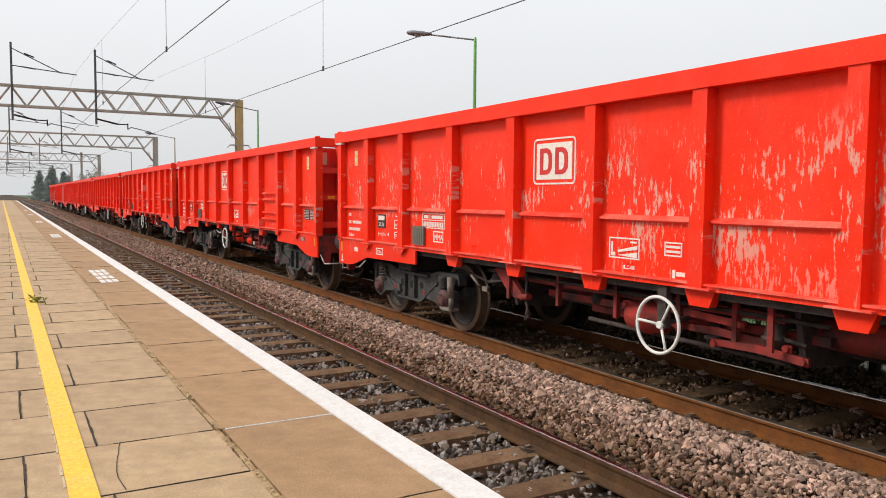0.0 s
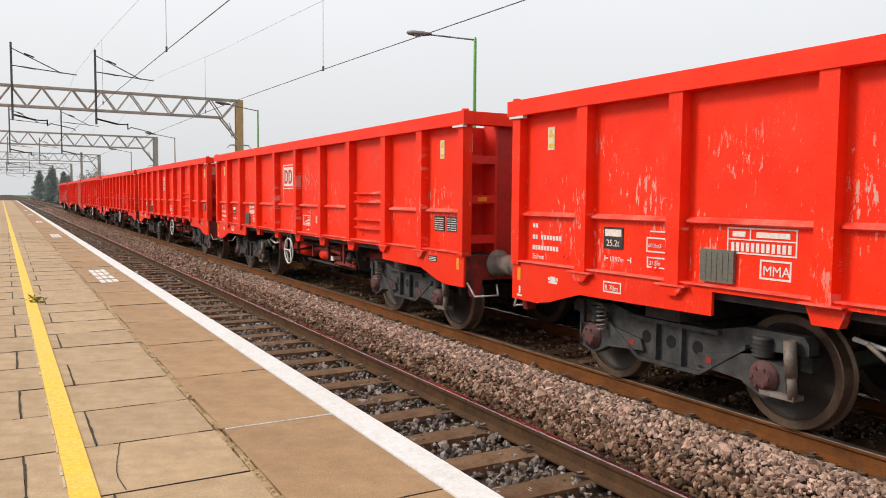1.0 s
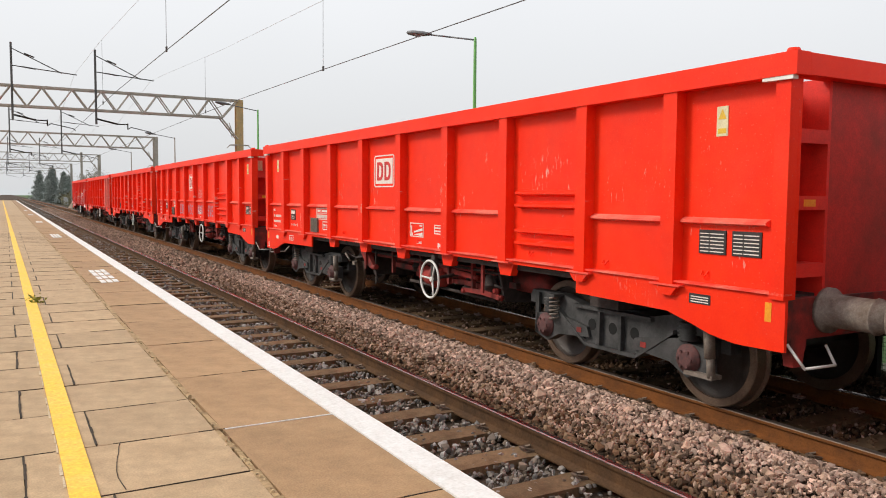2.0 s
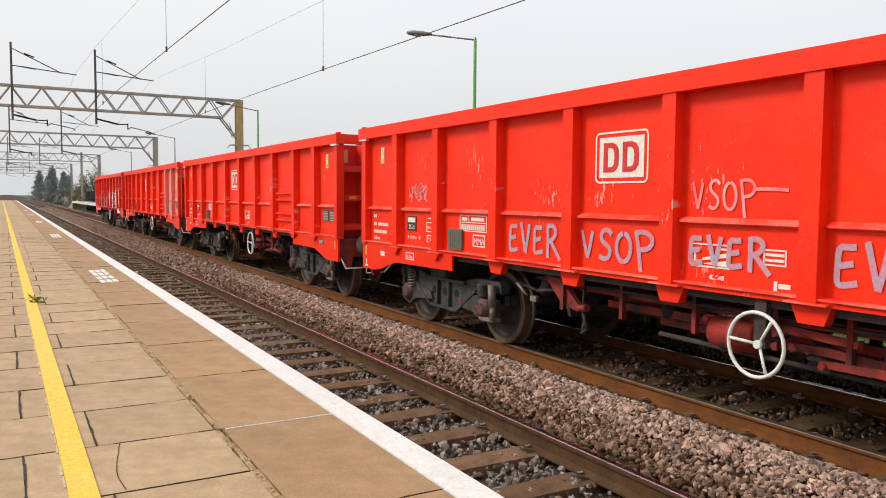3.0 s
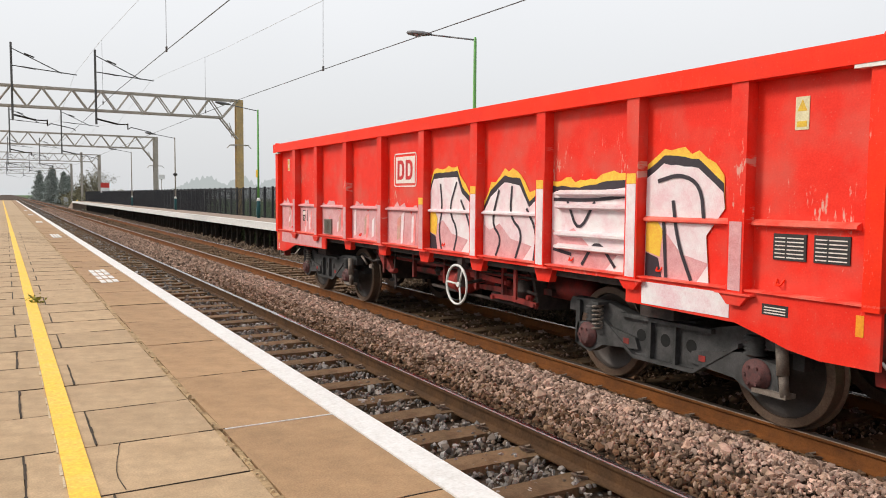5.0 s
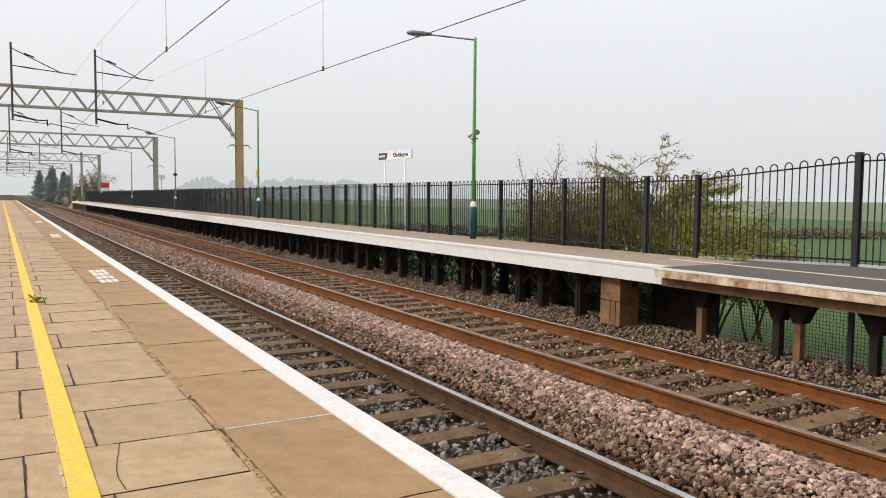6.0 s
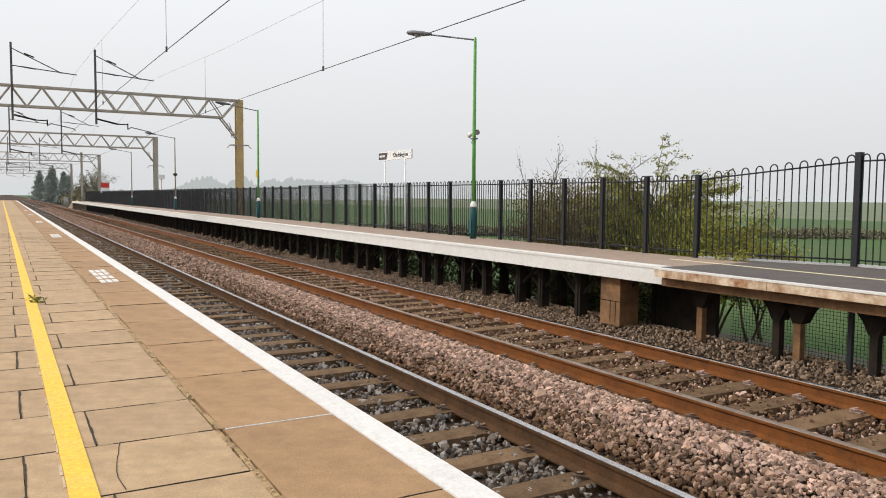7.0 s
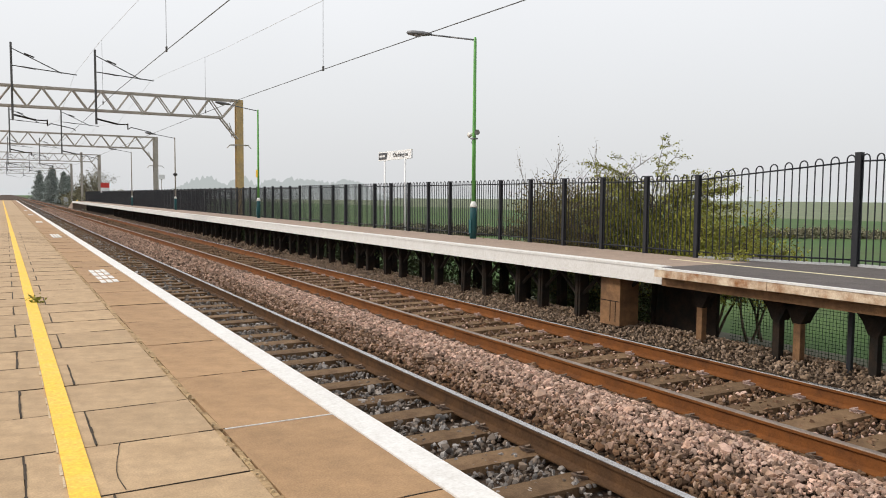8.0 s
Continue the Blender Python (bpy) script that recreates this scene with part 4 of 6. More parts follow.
def bogie(wagon, y):
    """One bogie as a part with its own pieces, and its two wheelsets."""
    base = part("bogie", boxes((-0.95, 0.95, y - 0.22, y + 0.22, 0.42, 0.74), (-0.9, 0.9, y - 1.25, y - 1.15, 0.5, 0.62), (-0.9, 0.9, y + 1.15, y + 1.25, 0.5, 0.62), soft_edge=0.02), BOGIE, wagon, "grimy black steel bogie")
    for s in (-1, 1):
        x0, x1 = sorted((s * 0.96, s * 1.08))
        bm = bmesh.new()
        prism(bm, [(y - 1.34, 0.74), (y - 1.30, 0.80), (y - 0.78, 0.80), (y - 0.42, 0.72), (y + 0.42, 0.72), (y + 0.78, 0.80), (y + 1.30, 0.80), (y + 1.34, 0.74), (y + 1.34, 0.66),
                   (y + 0.82, 0.64), (y + 0.36, 0.34), (y - 0.36, 0.34), (y - 0.82, 0.64), (y - 1.34, 0.66)], x0, x1)
        soften(bm, 0.012)
        sf = part("side_frame", bm, BOGIE, base)
        bm = bmesh.new()
        f0, f1 = sorted((s * 1.075, s * 1.13))
        for u in ((-0.82, 0.63, -0.36, 0.33), (-0.36, 0.33, 0.36, 0.33), (0.36, 0.33, 0.82, 0.63)):
            prism(bm, [(y + u[0], u[1]), (y + u[2], u[3]), (y + u[2], u[3] + 0.035), (y + u[0], u[1] + 0.035)], f0, f1)
        box(bm, f0, f1, y - 0.55, y + 0.55, 0.70, 0.735)
        for k in (-0.15, 0.15):
            box(bm, f0, f1 - s * 0.01, y + k - 0.015, y + k + 0.015, 0.36, 0.71)
        part("frame_flange", bm, BOGIE, sf)
        # black discs laid on the frame for the darkness inside its holes
        for k in (-0.30, 0.0, 0.30):
            bm = bmesh.new()
            rod(bm, (s * 1.06, y + k, 0.55), (s * 1.083, y + k, 0.55), 0.058, seg=14)
            part("frame_hole", bm, DEEP, sf, "black disc for the dark inside of a lightening hole")
        for e in (-1, 1):
            yy = y + e * 1.0
            bm = bmesh.new()
            prism(bm, [(y + e * 0.30, 0.42), (y + e * 0.34, 0.52), (yy - e * 0.16, 0.60), (yy + e * 0.17, 0.56), (yy + e * 0.20, 0.34), (yy - e * 0.02, 0.28), (yy - e * 0.22, 0.38)], s * 0.99, s * 1.12)
            soften(bm, 0.015)
            arm = part("axle_arm", bm, BOGIE, base)
            bm = bmesh.new()
            lathe(bm, [(0, 0.13), (s * 0.05, 0.128), (s * 0.055, 0.098), (s * 0.085, 0.094), (s * 0.09, 0.05)], (s * 1.09, yy, 0.45), 16, "x")
            for a in range(6):
                c = (yy + 0.072 * math.cos(a * 1.047), 0.45 + 0.072 * math.sin(a * 1.047))
                rod(bm, (s * 1.17, *c), (s * 1.19, *c), 0.014, seg=6)
            part("axlebox_cap", bm, AXLE_RED, arm, "dull red axlebox cap")
            bm = bmesh.new()
            lathe(bm, [(0.59 + k * 0.0165, 0.098 if k % 2 else 0.072) for k in range(11)], (s * 1.075, yy - e * 0.05, 0), 14, "z")
            part("spring", bm, BOGIE, arm)
            bm = bmesh.new()
            if e * s > 0:
                rod(bm, (s * 1.15, yy + e * 0.27, 0.34), (s * 1.15, yy + e * 0.25, 0.56), 0.036, seg=10)
                rod(bm, (s * 1.15, yy + e * 0.25, 0.50), (s * 1.15, yy + e * 0.23, 0.77), 0.047, seg=12)
                box(bm, *sorted((s * 1.06, s * 1.18)), yy + min(0, e * 0.3), yy + max(0, e * 0.3), 0.325, 0.36)
                part("damper", bm, BUFFER, base, "grey hydraulic damper")
            else:
                coil = [(s * 1.15 + 0.05 * math.cos(a), yy - e * 0.17 + 0.05 * math.sin(a), 0.52 + 0.26 * a / 37.7) for a in np.linspace(0, 37.7, 72)]
                tube(bm, coil, 0.011, 5)
                part("coil_spring", bm, BUFFER, base, "exposed coil spring")
                part("spring_cap", boxes((*sorted((s * 1.07, s * 1.21)), yy - e * 0.17 - 0.07, yy - e * 0.17 + 0.07, 0.78, 0.805), (*sorted((s * 1.09, s * 1.12)), *sorted((yy + e * 0.14, yy + e * 0.20)), 0.34, 0.78), soft_edge=0.008), BOGIE, base)
            part("red_tag", boxes((*sorted((s * 1.08, s * 1.125)), *sorted((y + e * 0.42, y + e * 0.49)), 0.45, 0.50)), RED_DIRTY, base)
    for e in (-1, 1):
        ws = new("wheelset")
        ws.parent = wagon
        ws.matrix_basis = pose(0, y + e * 1.0, WHEEL_R)
        bm = bmesh.new()
        rod(bm, (-1.0, 0, 0), (1.0, 0, 0), 0.08, seg=12)
        part("axle", bm, WHEEL, ws)
        for s in (-1, 1):
            bm = bmesh.new()
            lathe(bm, [(s * 0.68, 0.03), (s * 0.68, 0.12), (s * 0.735, 0.14), (s * 0.74, 0.36), (s * 0.70, 0.386), (s * 0.805, 0.386), (s * 0.765, 0.36), (s * 0.785, 0.15), (s * 0.84, 0.12), (s * 0.84, 0.03)], (0, 0, 0), 36, "x")
            wh = part("wheel", bm, WHEEL, ws)
            bm = bmesh.new()
            lathe(bm, [(s * 0.68, 0.385), (s * 0.68, 0.485), (s * 0.70, 0.488), (s * 0.715, 0.463), (s * 0.82, 0.458), (s * 0.825, 0.45), (s * 0.825, 0.388)], (0, 0, 0), 40, "x", True)
            part("tyre", bm, TYRE, wh, "worn bright steel tyre")


def underframe(wagon, brake_at, cylinder):
    part("floor_pan", boxes((-HW + 0.14, HW - 0.14, -HL + 0.1, HL - 0.1, 1.02, 1.12)), UNDER, wagon)
    part("centre_sill", boxes((-0.30, 0.30, -HL + 0.1, HL - 0.1, 0.76, 1.02)), UNDER, wagon)
    for y in BOGIES:
        part("bolster", boxes((-1.2, 1.2, y - 0.2, y + 0.2, 0.76, 1.02)), UNDER, wagon)
    bm = bmesh.new()
    for k, (y0, y1, z) in enumerate(((1.9, -1.9, 0.86), (1.2, -2.2, 0.72), (0.6, -1.6, 0.62))):
        box(bm, -1.02 + k * 0.12, -0.96 + k * 0.12, y1, y0, z, z + 0.07)
    for y in (-1.5, -0.9, -0.1, 0.8, 1.6):
        box(bm, -1.08, -1.03, y, y + 0.045, 0.66, 1.08)
    part("brake_rigging", bm, RED_DIRTY, wagon, "grimy red brake rigging")
    for y, z, r, n in ((-2.35, 0.80, 0.13, 0.42), (0.95, 0.84, 0.11, 0.30)):
        bm = bmesh.new()
        lathe(bm, [(-n, 0.03), (-n + 0.03, r * 0.8), (-n + 0.07, r), (n - 0.07, r), (n - 0.03, r * 0.8), (n, 0.03)], (-0.72, y, z), 16, "y")
        for k in (-0.5, 0.5):
            box(bm, -0.74, -0.70, y + k * n - 0.02, y + k * n + 0.02, z, 1.04)
        part("air_tank", bm, RED_DIRTY, wagon, "grimy red air tank")
    for y, z, r, n in ((-1.9, 0.74, 0.16, 0.50), (-0.7, 0.78, 0.15, 0.42), (0.55, 0.74, 0.17, 0.5), (1.9, 0.78, 0.14, 0.4)):
        bm = bmesh.new()
        lathe(bm, [(-n, 0.03), (-n + 0.03, r * 0.8), (-n + 0.07, r), (n - 0.07, r), (n - 0.03, r * 0.8), (n, 0.03)], (0.86, y, z), 16, "y")
        for k in (-0.5, 0.5):
            box(bm, 0.84, 0.88, y + k * n - 0.02, y + k * n + 0.02, z, 1.04)
        part("air_tank", bm, UNDER, wagon, "dirty steel air tank")
    for x, z, r, y0, y1 in ((-1.06, 0.93, 0.018, 2.2, -2.3), (-0.98, 0.58, 0.022, 0.4, -1.9), (-0.55, 0.66, 0.03, 2.4, -2.6), (0.6, 0.70, 0.03, 2.4, -2.6)):
        bm = bmesh.new()
        rod(bm, (x, y0, z), (x, y1, z - 0.03), r, seg=8)
        part("pull_rod", bm, UNDER, wagon)
    for y0, y1, z, x in ((-0.15, -1.55, 0.79, -1.04), (-0.55, -1.95, 0.66, -1.00), (-1.25, -2.15, 0.60, -1.08)):
        bm = bmesh.new()
        prism(bm, [(y0, z), (y0, z + 0.05), ((y0 + y1) / 2, z + 0.075), (y1, z + 0.04), (y1, z - 0.02), ((y0 + y1) / 2, z + 0.01)], x, x + 0.025)
        for k in (y0 - 0.04, y1 + 0.04):
            rod(bm, (x - 0.03, k, z + 0.015), (x + 0.06, k, z + 0.015), 0.028, seg=8)
        part("brake_lever_arm", bm, CYLINDER_RED if z > 0.7 else RED_DIRTY, wagon, "scuffed red brake lever")
    for y, w in ((1.72, 0.5), (-0.65, 0.62), (-2.05, 0.5)):
        bm = bmesh.new()
        prism(bm, [(-1.05, 0.98), (-0.4, 1.02), (0.9, 1.02), (0.9, 0.80), (-0.3, w), (-0.95, w + 0.05)], y, y + 0.05, "y")
        part("cross_bracket", bm, UNDER, wagon)
    bm = bmesh.new()
    prism(bm, [(1.66, 0.98), (1.92, 0.98), (1.62, 0.72), (1.36, 0.66), (1.34, 0.72)], -1.16, -1.10)
    rod(bm, (-1.17, 1.36, 0.70), (-1.17, 1.20, 0.72), 0.03, 0.04, 8)
    part("load_lever_bracket", bm, RED_DIRTY, wagon, "grimy red triangular bracket")
    bm = bmesh.new()
    box(bm, -1.18, -1.14, 2.04, 2.15, 0.68, 0.74)
    rod(bm, (-1.2, 2.18, 0.74), (-1.22, 2.34, 0.86), 0.018, seg=6)
    part("release_handle", bm, BUFFER, wagon, "pale release handle")
    for y0, y1, z0, z1, x in ((-0.55, -0.25, 0.58, 0.82, -0.95), (-1.3, -1.0, 0.50, 0.78, -0.90), (-1.9, -1.7, 0.6, 0.9, -1.0), (0.3, 0.5, 0.68, 0.9, -0.85), (2.0, 2.15, 0.7, 0.95, -1.0)):
        ym, zm, h = (y0 + y1) / 2, (z0 + z1) / 2, (z1 - z0) * 0.36
        bm = bmesh.new()
        lathe(bm, [(-h, 0.03), (-h * 0.9, 0.07), (-h * 0.3, 0.085), (-h * 0.25, 0.10), (0, 0.10), (h * 0.1, 0.08), (h * 0.9, 0.065), (h, 0.03)], (x, ym, zm), 14, "z")
        box(bm, x - 0.03, x + 0.2, ym - 0.06, ym + 0.06, zm + h * 0.5, zm + h * 1.1)
        rod(bm, (x, ym, zm), (x, ym - 0.28, zm - 0.03), 0.02, seg=6)
        rod(bm, (x + 0.05, ym, zm + h), (x + 0.05, ym, 1.04), 0.018, seg=6)
        part("valve_casting", bm, UNDER, wagon)
    bm = bmesh.new()
    tube(bm, [(-1.12, 2.5, 0.86), (-1.15, 2.05, 0.80), (-1.13, 1.75, 0.84), (-1.10, 1.45, 0.70)], 0.018, 6)
    tube(bm, [(-1.12, 1.30, 1.05), (-1.14, 1.30, 0.66), (-1.12, 1.26, 0.50), (-1.12, 1.34, 0.44), (-1.12, 1.30, 0.56)], 0.016, 6)
    part("brake_lever", bm, WHITE_BAR if cylinder else UNDER, wagon)
    for y in (1.55, -1.93):
        part("hanging_strap", boxes((-1.20, -1.175, y, y + 0.05, 0.66, 1.08)), RED_DIRTY, wagon)
    bm = bmesh.new()
    lathe(bm, [(-0.42, 0.05), (-0.40, 0.15), (-0.2, 0.175), (0.25, 0.175), (0.40, 0.15), (0.42, 0.05)] if cylinder else [(-0.22, 0.05), (-0.20, 0.13), (-0.05, 0.14), (-0.045, 0.16), (-0.01, 0.16), (0.0, 0.13), (0.20, 0.13), (0.22, 0.05)], (-1.02 if not cylinder else -0.86, brake_at + (0.45 if cylinder else 0.48), 0.72 if not cylinder else 0.78), 20, "y")
    part("brake_cylinder", bm, RED_SCRAPED if cylinder else CYLINDER_RED, wagon, "red brake cylinder")
    if cylinder:
        bm = bmesh.new()
        lathe(bm, [(-0.2, 0.04), (-0.18, 0.10), (0.16, 0.10), (0.2, 0.04)], (-0.98, oy(6.95), 0.72), 16, "y")
        part("air_reservoir", bm, RED_CHIPPED, wagon, "small red air reservoir")
        part("white_valve_tag", boxes((-1.12, -1.10, oy(7.62), oy(7.50), 0.66, 0.74)), WHITE_BAR, wagon)
    # hand-brake wheel, facing the platform
    bm = bmesh.new()
    ring(bm, (-1.40, brake_at, 0.745), 0.24, 0.015)
    for a in (5, 125, 245):
        rod(bm, (-1.36, brake_at, 0.745), (-1.40, brake_at + 0.235 * math.cos(radians(a)), 0.745 + 0.235 * math.sin(radians(a))), 0.013, seg=6)
    rod(bm, (-1.39, brake_at, 0.745), (-1.33, brake_at, 0.745), 0.032, seg=10)
    part("brake_wheel", bm, WHITE_BAR, wagon, "white spoked hand-brake wheel")
    bm = bmesh.new()
    rod(bm, (-1.38, brake_at, 0.745), (-0.9, brake_at, 0.80), 0.022, seg=8)
    box(bm, -1.36, -1.30, brake_at - 0.05, brake_at + 0.05, 0.72, 1.08)
    part("brake_spindle", bm, UNDER, wagon)


def lettering(wagon):
    """Painted markings on the side that faces the platform."""
    face = -HW + 0.121

    def words(name, text, o, z, size, label=""):
        me = text_mesh(name, text, size * 0.9, WHITE_PAINT)
        part(name, me, None, wagon, label, m=pose(face if z > 1.05 else -HW + 0.053, oy(o), z, 0, 0, -90))

    def bars(name, rows, material=WHITE_PAINT, label="", depth=0.0):
        bm = bmesh.new()
        fx = face if rows[0][3] > 1.1 else -HW + 0.054
        for o0, o1, z0, z1 in rows:
            box(bm, fx - 0.002 - depth, fx + 0.006, oy(o1), oy(o0), z0, z1)
        return part(name, bm, material, wagon, label)

    def outline(o0, o1, z0, z1, w=0.012):
        return [(o0, o1, z0, z0 + w), (o0, o1, z1 - w, z1), (o0, o0 + w, z0 + w, z1 - w), (o1 - w, o1, z0 + w, z1 - w)]

    def figures(o0, z, count, w=0.034, h=0.046, gap=0.017):
        return [(o0 + k * (w + gap), o0 + k * (w + gap) + w, z, z + h) for k in range(count)]
    bars("running_number", figures(0.28, 1.50, 2) + figures(0.28, 1.38, 2) + figures(0.43, 1.38, 7) + figures(0.28, 1.27, 9), label="white running number")
    words("type_name", "Ealnos", 0.28, 1.175, 0.085, "white type lettering")
    bars("maker_star", [(0.66, 0.80, 0.95, 0.97), (0.69, 0.77, 0.97, 1.02), (0.65, 0.68, 0.98, 1.01), (0.78, 0.81, 0.98, 1.01)])
    bars("lifting_mark", [(0.13, 0.16, 0.79, 0.87), (0.10, 0.19, 0.76, 0.78)])
    bars("orange_reflector", [(0.10, 0.155, 0.93, 1.07)], ORANGE, "orange side reflector")
    bars("orange_reflector", [(12.53, 12.585, 0.93, 1.07)], ORANGE, "orange side reflector")
    bars("weight_plate", [(1.42, 1.68, 1.35, 1.55)], BLACK_PLATE, "black weight plate", 0.003)
    bars("weight_figure", [(1.44, 1.66, 1.465, 1.53)], depth=0.005)
    me = text_mesh("weight_words", "25.2t", 0.085, WHITE_PAINT)
    part("weight_words", me, None, wagon, m=pose(face - 0.006, oy(1.46), 1.375, 0, 0, -90))
    words("length_mark", "13.97m", 1.50, 1.235, 0.07)
    bars("length_ticks", [(1.43, 1.44, 1.235, 1.285), (1.44, 1.48, 1.255, 1.265), (1.78, 1.79, 1.235, 1.285), (1.745, 1.78, 1.255, 1.265)])
    bars("volume_frame", outline(1.98, 2.23, 1.35, 1.48) + [(2.02, 2.27, 1.525, 1.537), (2.255, 2.267, 1.40, 1.53)])
    words("volume_mark", "60.0m3", 2.0, 1.392, 0.058)
    bars("area_frame", outline(1.99, 2.24, 1.215, 1.31))
    words("area_mark", "31.5m", 2.015, 1.24, 0.06)
    bars("curve_frame", outline(1.50, 1.74, 0.955, 1.055))
    words("curve_mark", "R 70m", 1.52, 0.975, 0.075)
    pl = bars("document_holder", [(2.62, 2.95, 1.165, 1.42)], GREY_PLATE, "grey wire-mesh document holder", 0.03)
    bm = bmesh.new()
    for k in range(5):
        box(bm, face - 0.037, face - 0.03, oy(2.68 + k * 0.055) - 0.003, oy(2.68 + k * 0.055), 1.18, 1.40)
    for k in range(4):
        box(bm, face - 0.038, face - 0.033, oy(2.94), oy(2.63), 1.20 + k * 0.05, 1.203 + k * 0.05)
    part("mesh_grid", bm, BUFFER, pl)
    bars("data_frame", outline(2.86, 3.48, 1.40, 1.60, 0.011) + [(2.87, 3.47, 1.505, 1.514), (3.07, 3.08, 1.514, 1.59), (2.91, 3.03, 1.53, 1.57), (3.13, 3.42, 1.53, 1.57)] + figures(2.90, 1.42, 12, 0.028, 0.066, 0.018))
    bars("class_frame", outline(3.17, 3.44, 1.225, 1.37, 0.014))
    words("class_code", "MMA", 3.195, 1.255, 0.115, "white class code letters")
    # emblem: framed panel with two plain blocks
    def rounded(o0, o1, z0, z1, r):
        return [(oy(o) + sx * r * math.cos(a) * -1, z + sz * r * math.sin(a)) for o, z, sx, sz, a0 in ((o1 - r, z1 - r, 1, 1, 0), (o0 + r, z1 - r, 1, 1, 90), (o0 + r, z0 + r, 1, 1, 180), (o1 - r, z0 + r, 1, 1, 270))
                for a in [radians(a0 + 22.5 * k) for k in range(5)]]
    bm = bmesh.new()
    rings = [[[bm.verts.new((x, *p)) for p in rounded(5.40 + e, 6.10 - e, 1.95 + e, 2.42 - e, 0.055 - e)] for x in (face - 0.003, face + 0.004)] for e in (0.0, 0.017)]
    for a, b in ((rings[0][0], rings[1][0]), (rings[0][0], rings[0][1]), (rings[1][0], rings[1][1])):
        for k in range(len(a)):
            bm.faces.new((a[k], a[k - 1], b[k - 1], b[k]))
    part("emblem_frame", bm, WHITE_PAINT, wagon, "rounded white emblem frame")
    em = bars("emblem_panel", [(5.455, 6.045, 2.0, 2.37)], WHITE_PAINT, "white emblem panel")
    for o in (5.515, 5.775):
        bm = bmesh.new()
        outer = [(0, 0), (0.12, 0), (0.17, 0.018), (0.203, 0.06), (0.21, 0.135), (0.203, 0.21), (0.17, 0.252), (0.12, 0.27), (0, 0.27)]
        inner = [(0.058, 0.048), (0.11, 0.048), (0.135, 0.062), (0.148, 0.09), (0.151, 0.135), (0.148, 0.18), (0.135, 0.208), (0.11, 0.222), (0.058, 0.222)]
        sets = [[[bm.verts.new((x, oy(o + a), 2.05 + c)) for a, c in pts] for x in (face - 0.006, face - 0.001)] for pts in (outer, inner)]
        for p, q in ((sets[0][0], sets[1][0]), (sets[0][0], sets[0][1]), (sets[1][0], sets[1][1])):
            for k in range(len(p)):
                bm.faces.new((p[k], p[k - 1], q[k - 1], q[k]))
        part("emblem_block", bm, LOGO_RED, em, "red emblem block")
    bars("brake_notice", outline(6.62, 7.02, 1.27, 1.46) + [(6.65, 6.67, 1.33, 1.42), (6.645, 6.70, 1.29, 1.325), (6.90, 6.98, 1.415, 1.43)], label="white instruction plate")
    bm = bmesh.new()
    prism(bm, [(oy(6.74), 1.30), (oy(6.99), 1.285), (oy(6.99), 1.335)], face - 0.003, face + 0.003)
    prism(bm, [(oy(6.74), 1.325), (oy(6.99), 1.36), (oy(6.99), 1.395), (oy(6.74), 1.345)], face - 0.003, face + 0.003)
    part("plate_wedge", bm, WHITE_PAINT, wagon)
    bars("small_notice", outline(7.32, 7.52, 1.33, 1.45) + [(7.34, 7.50, 1.36, 1.38), (7.34, 7.50, 1.40, 1.42)])
    for mark in ((6.82, 6.96, 1.18, 1.215), (7.46, 7.56, 1.17, 1.205), (7.42, 7.45, 1.15, 1.22)):
        bars("lever_mark", [mark])
    for o in (0.52, 11.97):
        lb = bars("warning_label", [(o, o + 0.11, 2.30, 2.53)], CREAM_LABEL, "cream and yellow warning label")
        bm = bmesh.new()
        prism(bm, [(oy(o + 0.095), 2.43), (oy(o + 0.015), 2.43), (oy(o + 0.055), 2.51)], face - 0.004, face - 0.001)
        part("warning_bar", boxes((face - 0.004, face - 0.001, oy(o + 0.095), oy(o + 0.015), 2.32, 2.36)), YELLOW_LABEL, lb)
        part("warning_mark", bm, YELLOW_LABEL, lb)
    for o in (11.83, 12.16):
        dp = bars("data_plate", [(o, o + 0.27, 1.38, 1.57)], BLACK_PLATE, "black printed data plate", 0.004)
        bm = bmesh.new()
        for k in range(6):
            for a, b in ((0.015, 0.10), (0.115, 0.25)):
                box(bm, face - 0.009, face - 0.004, oy(o + b), oy(o + a), 1.396 + k * 0.028, 1.404 + k * 0.028)
        part("plate_print", bm, WHITE_PAINT, dp)
    sp = bars("small_black_plate", [(11.80, 12.02, 0.98, 1.06)], BLACK_PLATE)
    part("plate_print", boxes(*[(-HW + 0.049, -HW + 0.052, oy(12.0), oy(11.82), 0.992 + k * 0.02, 1.0 + k * 0.02) for k in range(3)]), WHITE_PAINT, sp)
    for o in (0.85, 2.1, 4.2, 6.9, 9.5, 10.7, 11.9):
        bm = bmesh.new()
        tube(bm, [(face, oy(o) - 0.03, 1.24), (face - 0.03, oy(o) - 0.02, 1.20), (face - 0.03, oy(o) + 0.02, 1.20), (face, oy(o) + 0.03, 1.24)], 0.008, 5)
        part("rope_hook", bm, RED, wagon)


def wagon_kind(paint, brake_o, cylinder, label):
    w = thing("freight_wagon", label, "wagon", "wagons of the goods train")
    side_parts(w, Matrix(), paint)
    side_parts(w, pose(0, 0, 0, 0, 0, 180), paint)
    rim(w, RED)
    ends(w)
    underframe(w, oy(brake_o), cylinder)
    for y in BOGIES:
        bogie(w, y)
    lettering(w)
    return w


